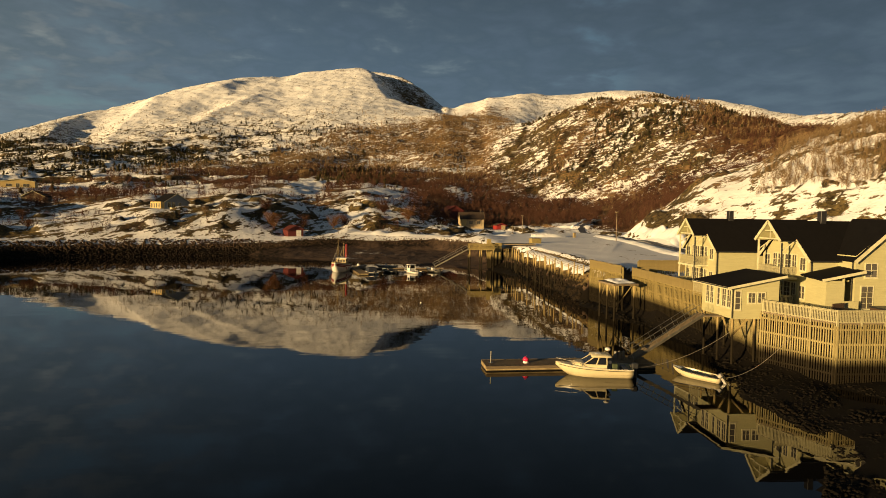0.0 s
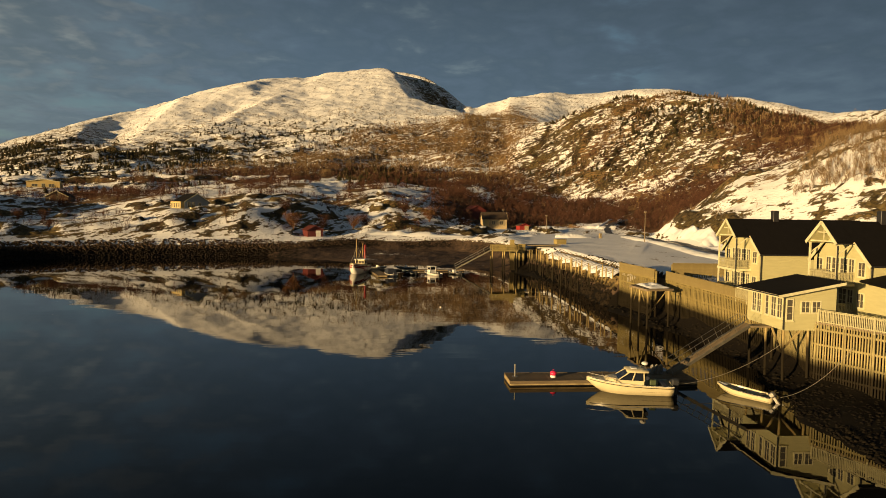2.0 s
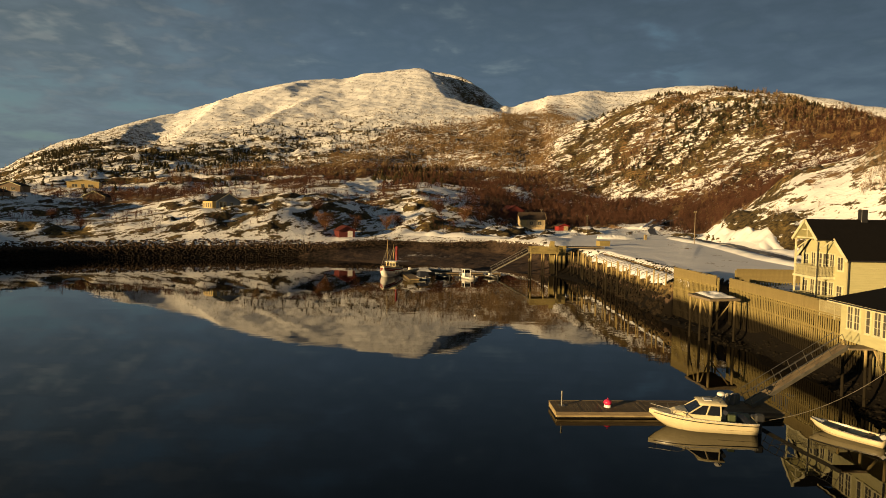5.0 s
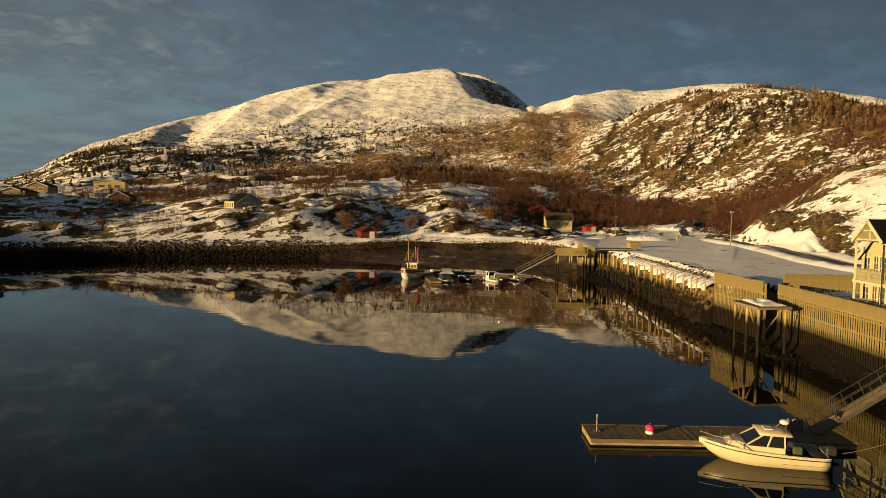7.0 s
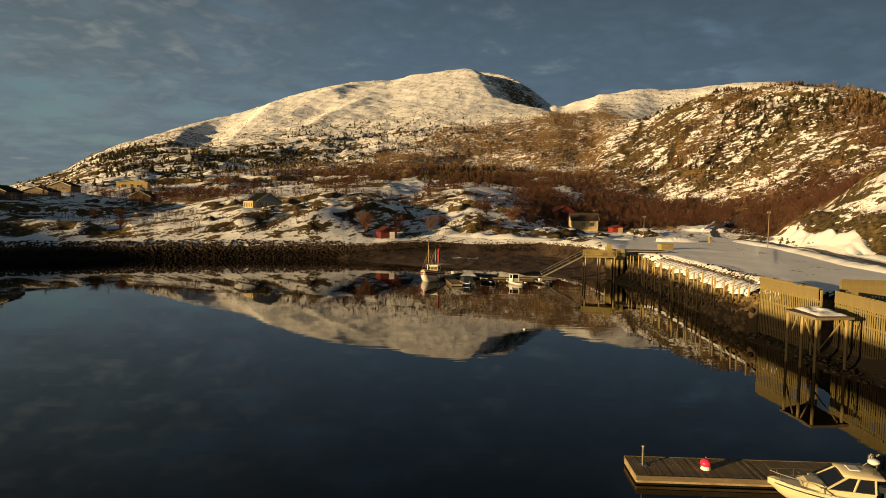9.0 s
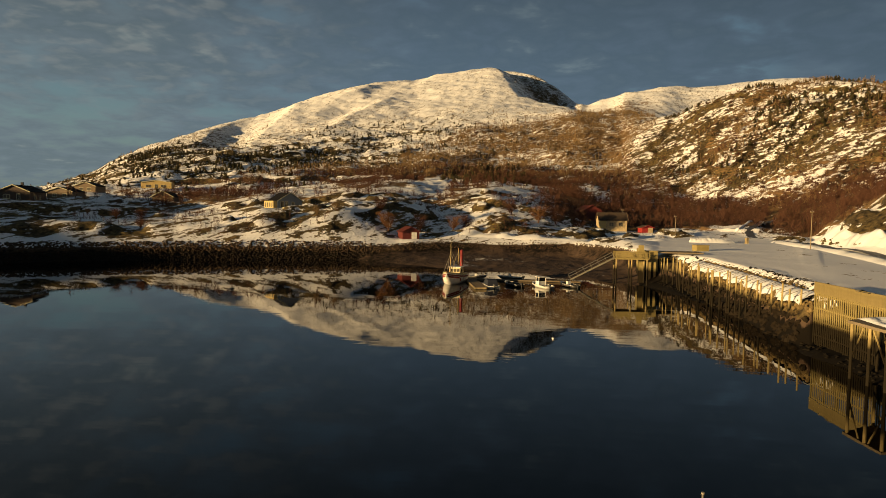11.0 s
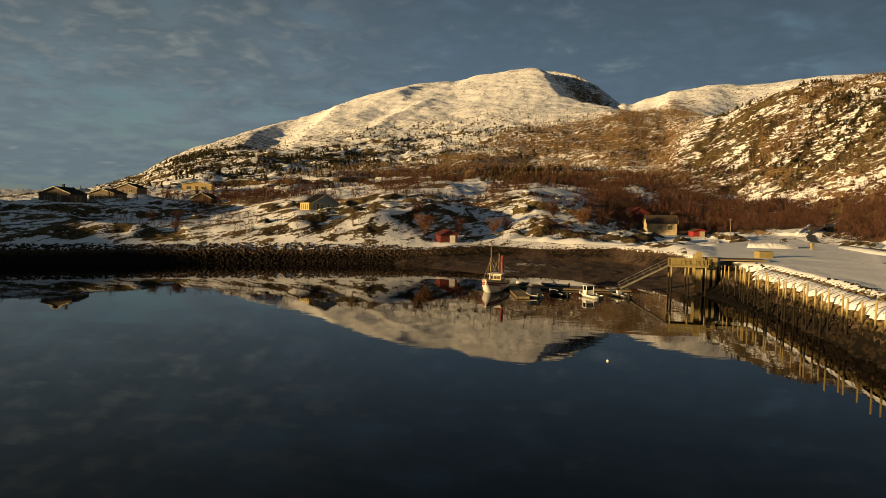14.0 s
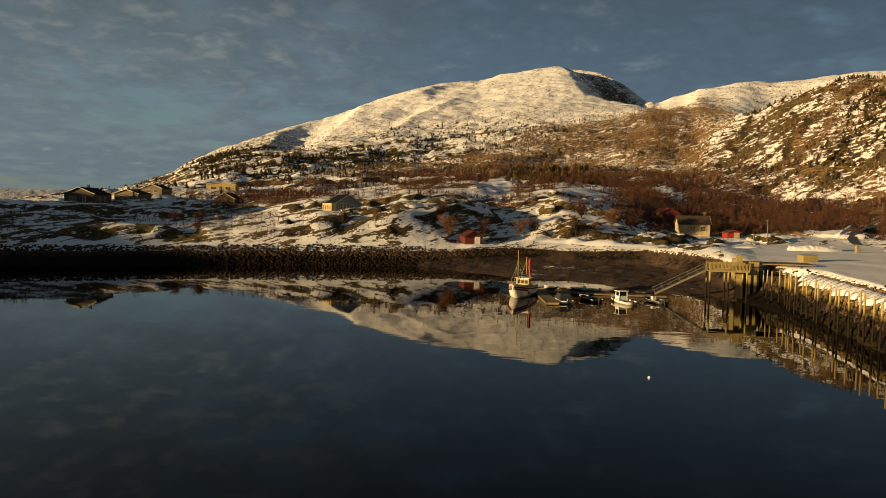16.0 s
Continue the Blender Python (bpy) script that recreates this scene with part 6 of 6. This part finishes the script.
def rubble():
    rng = np.random.default_rng(5)
    t = thing("riprap", pose(0, 0, 0), "slope of brown quarried boulders under the snowy quay field", "rubble")
    meshes = []
    for b in stone_shapes(9):
        me = bpy.data.meshes.new("boulder")
        b.to_mesh(me)
        b.free()
        me.materials.append(M_RIP)
        meshes.append(me)
    ys, us = rng.uniform(95, 147, 560), rng.uniform(0, 1, 560)
    xs = np.array([lip_x(v) for v in ys]) - 5.0 + us * 2.5
    for x, y, z in zip(xs, ys, height(xs, ys)[0]):
        s = float(rng.uniform(0.26, 0.55))
        if z < 4.1:
            piece("boulder", meshes[int(rng.integers(0, 9))], t, Matrix.LocRotScale((x, y, z - 0.15 * s), Euler(rng.uniform(0, 6.28, 3)), (s, s, s)))
    tmpl = [as_arrays(b) for b in stone_shapes(6)]
    # the rubble bank along the far shore
    n = 9500
    az = rng.uniform(-54, 9, n)
    r = line(BANK, az, 1) - 9.5 * rng.uniform(0, 1, n) ** 0.9 + rng.uniform(0, 1.5, n)
    x, y = HUB[0] + r * np.sin(np.radians(az)), HUB[1] + r * np.cos(np.radians(az))
    z = height(x, y)[0]
    size = rng.uniform(0.17, 0.45, n) * np.interp(az, [-17, -11, -4], [1.0, 0.75, 0.5])
    keep = line(BANK, az, 1) - r < np.interp(az, [-17, -11, -4], [12, 6.5, 4.0])
    keep &= (az < -13) | (line(BANK, az, 1) - r > 0.3)
    x, y, z, size = x[keep], y[keep], z[keep], size[keep]
    scatter("shore_rubble", tmpl, x, y, z, size, M_SHORE, "bank of brown boulders dark with weed along the shore", "rubble", seed=2)
    # dark stones and earth under the edge of the field
    n = 260
    y = rng.uniform(97, 150, n)
    x = np.interp(y, [95, 102, 122, 140, 153], [34.2, 34.1, 34.4, 34.4, 35.6]) - rng.uniform(0.25, 0.85, n)
    scatter("edge_stones", tmpl, x, y, rng.uniform(4.7, 5.0, n), rng.uniform(0.12, 0.30, n), M_RIP, "dark stones and earth under the snowy field's edge", "stones", seed=4)
    # weedy stones on the foreshore under the quay houses and in front of the boulders
    n = 1100
    y = rng.uniform(50, 147, n)
    x0 = np.interp(y, [30, 45, 60, 95, 147], [29, 28, 28.5, 29.5, 27])
    x = x0 + rng.uniform(-0.5, 6.5, n)
    z = height(x, y)[0]
    scatter("foreshore_stones", tmpl, x, y, z, rng.uniform(0.08, 0.26, n), M_WEED, "small weed-covered stones on the dark foreshore", "stones", seed=3)
    # clumps of wet weed on the beach below the deck
    n = 6500
    az, q = np.radians(rng.uniform(27, 76, n)), rng.uniform(0, 1, n)
    r = line(SHORE, np.degrees(az), 1) - 1.0 + 17 * q ** 1.3
    x, y = HUB[0] + r * np.sin(az), HUB[1] + r * np.cos(az)
    z = height(x, y)[0]
    scatter("beach_weed", tmpl, x, y, z - 0.03, rng.uniform(0.05, 0.17, n), M_WEED, "clumps of dark wet weed over the shore stones", "weed", seed=6)


rubble()

# ---- trees and scrub ----


def bark(name, a, c, rough=0.9):
    m, t, b = material(name, rough)
    geo = t.nodes.new("ShaderNodeNewGeometry")
    n = noise_tex(t, coords(t), 0.09, 4)
    f = calc(t, "ADD", calc(t, "MULTIPLY", geo.outputs["Random Per Island"], 0.55), calc(t, "MULTIPLY", n, 0.5))
    t.links.new(mix(t, f, a, c), b.inputs["Base Color"])
    return m


M_BIRCH = bark("birch_twigs", (0.034, 0.017, 0.012), (0.125, 0.060, 0.037))
M_GREYBIRCH = bark("grey_birch_twigs", (0.11, 0.075, 0.042), (0.30, 0.21, 0.11))
M_PINE = bark("dark_conifer", (0.020, 0.020, 0.009), (0.075, 0.060, 0.024))
M_RUSSET = bark("russet_bush", (0.10, 0.048, 0.022), (0.21, 0.105, 0.045))


def bare_tree(rng, twigs, spread=0.36, trunks=1, thick=0.02):
    """Unit-height bare tree: tapered stems and many upswept twigs."""
    v, f = [], []

    def blade(p, q, w):
        p, q = np.array(p), np.array(q)
        a = rng.uniform(0, np.pi)
        s = np.array([np.cos(a), np.sin(a), 0]) * w
        k = len(v)
        v.extend([p - s, p + s, q])
        f.append([k, k + 1, k + 2])

    for _ in range(trunks):
        lean = rng.uniform(-0.14, 0.14, 2) * (1 if trunks == 1 else 2)
        top = np.array([lean[0], lean[1], rng.uniform(0.75, 1.0)])
        k = len(v)
        for j in range(3):
            a = j * 2.094
            v.append(np.array([np.cos(a) * thick, np.sin(a) * thick, -0.05]))
        v.append(top)
        f.extend([[k, k + 1, k + 3], [k + 1, k + 2, k + 3], [k + 2, k, k + 3]])
        for _ in range(twigs // trunks):
            h = rng.uniform(0.15, 0.95)
            p = top * h
            a = rng.uniform(0, 2 * np.pi)
            ln = spread * (1.05 - h * 0.75) * rng.uniform(0.5, 1.1)
            q = p + np.array([np.cos(a) * ln, np.sin(a) * ln, ln * rng.uniform(0.5, 1.4)])
            blade(p, q, thick * rng.uniform(0.7, 1.5))
            m = p + (q - p) * rng.uniform(0.4, 0.8)
            blade(m, m + np.array([*(rng.uniform(-0.12, 0.12, 2)), rng.uniform(0.05, 0.18)]), thick * 0.9)
    return np.array(v), np.array(f)


def pine(rng, tiers=5):
    v, f = [], []
    for i in range(tiers):
        z0 = 0.1 + 0.85 * i / tiers
        rad = 0.44 * (1 - i / tiers) ** 0.8 * rng.uniform(0.8, 1.2) + 0.03
        n = 5
        k = len(v)
        for j in range(n):
            a = j * 2 * np.pi / n + i
            q = rad * rng.uniform(0.65, 1.2)
            v.append([np.cos(a) * q, np.sin(a) * q, z0 - rng.uniform(0, 0.08)])
        v.append([rng.uniform(-0.06, 0.06), rng.uniform(-0.06, 0.06), z0 + rng.uniform(0.2, 0.32)])
        f.extend([[k + j, k + (j + 1) % n, k + n] for j in range(n)])
    k = len(v)
    v.extend([[-0.02, 0, -0.05], [0.02, 0, -0.05], [0, 0, 0.3]])
    f.append([k, k + 1, k + 2])
    return np.array(v), np.array(f)


def shrub(rng):
    """A low ragged clump."""
    n = 6
    v = [[0.75 * np.cos(j * 1.047) * rng.uniform(0.6, 1.2), 0.75 * np.sin(j * 1.047) * rng.uniform(0.6, 1.2), rng.uniform(-0.1, 0.35)] for j in range(n)]
    v += [[rng.uniform(-0.2, 0.2), rng.uniform(-0.2, 0.2), rng.uniform(0.8, 1.1)], [rng.uniform(-0.3, 0.3), rng.uniform(-0.3, 0.3), 0.9]]
    f = [[j, (j + 1) % n, n + (j % 2)] for j in range(n)] + [[0, n, n + 1], [3, n + 1, n]]
    return np.array(v), np.array(f)


def grove(n, az, rad, want, seed, power=1.0):
    """Random places on the land, kept by how much 'want' says grows there."""
    rng = np.random.default_rng(seed)
    a = rng.uniform(az[0], az[1], n)
    r = np.sqrt(rng.uniform(rad[0] ** 2, rad[1] ** 2, n)) if power == 1.0 else rad[0] + (rad[1] - rad[0]) * rng.uniform(0, 1, n) ** power
    x, y = HUB[0] + r * np.sin(np.radians(a)), HUB[1] + r * np.cos(np.radians(a))
    h = height(x, y)
    s, b, w = cover(x, y, h)
    keep = rng.uniform(0, 1, n) < want(a, r, s, b, h)
    return x[keep], y[keep], h[0][keep], rng


def off_things(x, y):
    """False where houses, road and the quay field stand."""
    ok = np.ones_like(x, bool)
    for cx, cy, q in ((-73, 220, 10), (-178, 324, 13), (-141.8, 270, 10), (-158, 213, 10), (-176.7, 258, 11), (-185.4, 284, 11), (-29.6, 204, 6), (34.6, 258.5, 9), (45.8, 254.5, 5), (30, 291, 9)):
        ok &= np.hypot(x - cx, y - cy) > q
    road = np.interp(y, [96, 122, 150, 175, 205, 240, 285, 345], [60, 61.5, 67, 70, 73.5, 79, 98, 125])
    ok &= np.abs(x - road) > np.interp(y, [215, 245], [5, 2.2])
    return ok


def forests():
    rng = np.random.default_rng(77)
    full = [bare_tree(rng, 26, trunks=k, thick=0.012) for k in (1, 2, 3, 2, 1)]
    small = [bare_tree(rng, 10, trunks=1, thick=0.055) for _ in range(4)]
    tiny = [shrub(rng) for _ in range(4)]
    pines = [pine(rng, k) for k in (4, 5, 4)]

    def plant(name, tm, got, lo, hi, mat, label, cat, seed):
        x, y, z, r = got
        ok = off_things(x, y)
        x, y, z = x[ok], y[ok], z[ok]
        scatter(name, tm, x, y, z - 0.1, r.uniform(lo, hi, len(x)) * r.uniform(0.75, 1.1, len(x)), mat, label, cat, seed=seed)

    valley = lambda a, r, s, b, h: np.clip((s - 0.35) * 2, 0, 1) * (r > h[5] + 8)
    plant("birch_thicket", full, grove(26000, (-38, 46), (200, 500), valley, 1), 2.8, 6.0, M_BIRCH, "dense leafless red-brown birch thicket in the valley", "trees", 1)
    plant("birch_slope", small, grove(72000, (-42, 42), (440, 1100), lambda a, r, s, b, h: np.clip((s - 0.1) * 1.3, 0.03, 1), 2), 2.4, 5.2, M_GREYBIRCH, "sparse leafless birches on the snowy slopes", "trees", 2)

    def dark(a, r, s, b, h):
        x, y = HUB[0] + r * np.sin(np.radians(a)), HUB[1] + r * np.cos(np.radians(a))
        p = fbm(x, y, 140, 4, 91)
        west = bell(a, -30.5, 5) * bell(r, 730, 200) * np.clip((p + 0.20) * 5, 0, 1)
        band = bell(a, -21.0, 7.0) ** 0.6 * bell(r, 625 + 9 * (a + 21), 120) ** 0.7 * np.clip((p + 0.25) * 4, 0, 1)
        sparse = 0.035 * bell(a, -10, 11) * bell(r, 800, 170) + 0.05 * bell(a, -26, 12) * bell(r, 560, 240)
        grove_low = 0.45 * bell(a, -3, 4.2) * bell(r, 435, 70)
        right = 0.34 * np.clip((a - 10) / 3, 0, 1) * bell(r, 570, 120) * np.clip((p + 0.15) * 4, 0, 1) + 0.25 * np.clip((a - 16) / 4, 0, 1) * bell(r, h[7] - 5, 26)
        return np.clip(0.42 * west + 0.5 * band + sparse + grove_low + right, 0, 1) * np.clip((r - 250) / 50, 0, 1)

    plant("conifer_wood", pines, grove(150000, (-48, 42), (220, 1000), dark, 3), 2.0, 4.8, M_PINE, "dark scattered conifers on the mountain side", "trees", 3)
    plant("mountain_shrub", tiny, grove(20000, (-42, 36), (460, 1740), lambda a, r, s, b, h: np.clip(0.85 - (r - 500) / 480 + 0.25 * np.clip((-18 - a) / 6, 0, 1), 0.035, 1) * (r < h[8] - 20), 4), 0.9, 2.3, M_PINE, "low dark shrubs dotting the snow slopes", "shrubs", 4)
    plant("hill_shrub", tiny, grove(16000, (7, 42), (330, 820), lambda a, r, s, b, h: np.clip((a - 7) / 3, 0, 1) * np.clip((h[7] + 40 - r) / 160, 0.06, 1) * 0.55, 8), 0.7, 1.9, M_BIRCH, "low brown birch scrub dotting the rocky hill", "shrubs", 8)
    plant("hill_birch_scrub", small, grove(7000, (7, 42), (330, 800), lambda a, r, s, b, h: np.clip((a - 7) / 3, 0, 1) * np.clip((h[7] + 40 - r) / 160, 0.05, 1) * (r < h[7] + 90) * 0.5, 9), 1.4, 3.4, M_GREYBIRCH, "thin leafless birches across the rocky hill", "trees", 9)
    hillside = lambda a, r, s, b, h: ((r < h[5] + 12) & (r > h[5] - 40)) * np.clip((a - 34) / 3, 0.03, 1) * np.clip((h[5] + 2 - r) / 8, 0.1, 1) * np.clip(0.8 + 1.6 * fbm(HUB[0] + r * np.sin(np.radians(a)), HUB[1] + r * np.cos(np.radians(a)), 30, 3, 63), 0, 1)
    plant("hill_birches", full, grove(7000, (24, 46), (130, 220), hillside, 5), 1.6, 3.8, M_GREYBIRCH, "thin bare birches along the snowy hill top", "trees", 5)
    knoll = lambda a, r, s, b, h: np.clip(fbm(HUB[0] + r * np.sin(np.radians(a)), HUB[1] + r * np.cos(np.radians(a)), 24, 3, 33) * 2.6 - 0.12, 0, 0.8) * (r > h[4] + 4)
    plant("shore_bushes", full, grove(6500, (-44, 6), (178, 262), knoll, 6), 0.8, 2.6, M_BIRCH, "low leafless bushes on the snowy knolls", "bushes", 6)


forests()


def lone_tree(x, y, h, mat, label, seed):
    rng = np.random.default_rng(seed)
    t = thing("bare_tree", pose(x, y, ground_z(x, y)), label, "tree", "single bare trees")
    part("trunk", beam(B(), (0, 0, -0.3), (0.1, 0.05, h * 0.8), 0, r=0.04 * h ** 0.7, n=7, taper=0.2), mat, t)
    v, f = bare_tree(rng, 420, 0.46, 6, 0.0055)
    me = bpy.data.meshes.new("crown")
    me.from_pydata([(p[0] * h * 1.5, p[1] * h * 1.5, p[2] * h * 0.92) for p in v], [], [tuple(int(i) for i in q) for q in f])
    me.materials.append(mat)
    ob = new("crown", me)
    ob.parent = t


for i, (x, y, h, m, lab) in enumerate((
        (-36.0, 207.0, 6.5, M_RUSSET, "russet leafless tree behind the red boat hut"), (-41.0, 219.0, 5.0, M_BIRCH, "brown leafless tree behind the red boat hut"),
        (-27.5, 212.0, 5.5, M_BIRCH, "brown leafless tree above the shore road"), (-14.0, 222.0, 6.0, M_BIRCH, "brown leafless tree on the snowy knoll"),
        (-18.0, 216.0, 5.0, M_RUSSET, "russet leafless bush beside the knoll"), (8.0, 236.0, 6.5, M_RUSSET, "russet leafless tree in front of the thicket"),
        (14.0, 240.0, 7.0, M_BIRCH, "brown leafless tree by the old house"), (-1.0, 243.0, 6.0, M_BIRCH, "brown leafless tree in front of the thicket"),
        (22.0, 246.0, 6.5, M_BIRCH, "brown leafless tree by the old house"), (-101.0, 188.0, 3.4, M_BIRCH, "small brown bush alone on the snow bank"),
        (-112.0, 206.0, 4.0, M_BIRCH, "brown leafless bush below the cabins"), (-118.0, 203.0, 4.0, M_BIRCH, "brown leafless bush below the cabins"),
        (-57.0, 206.0, 3.2, M_GREYBIRCH, "thin grey bush on the snowy shore knoll"), (-52.0, 208.0, 3.0, M_GREYBIRCH, "thin grey bush on the snowy shore knoll"))):
    lone_tree(x, y, h, m, lab, 100 + i)
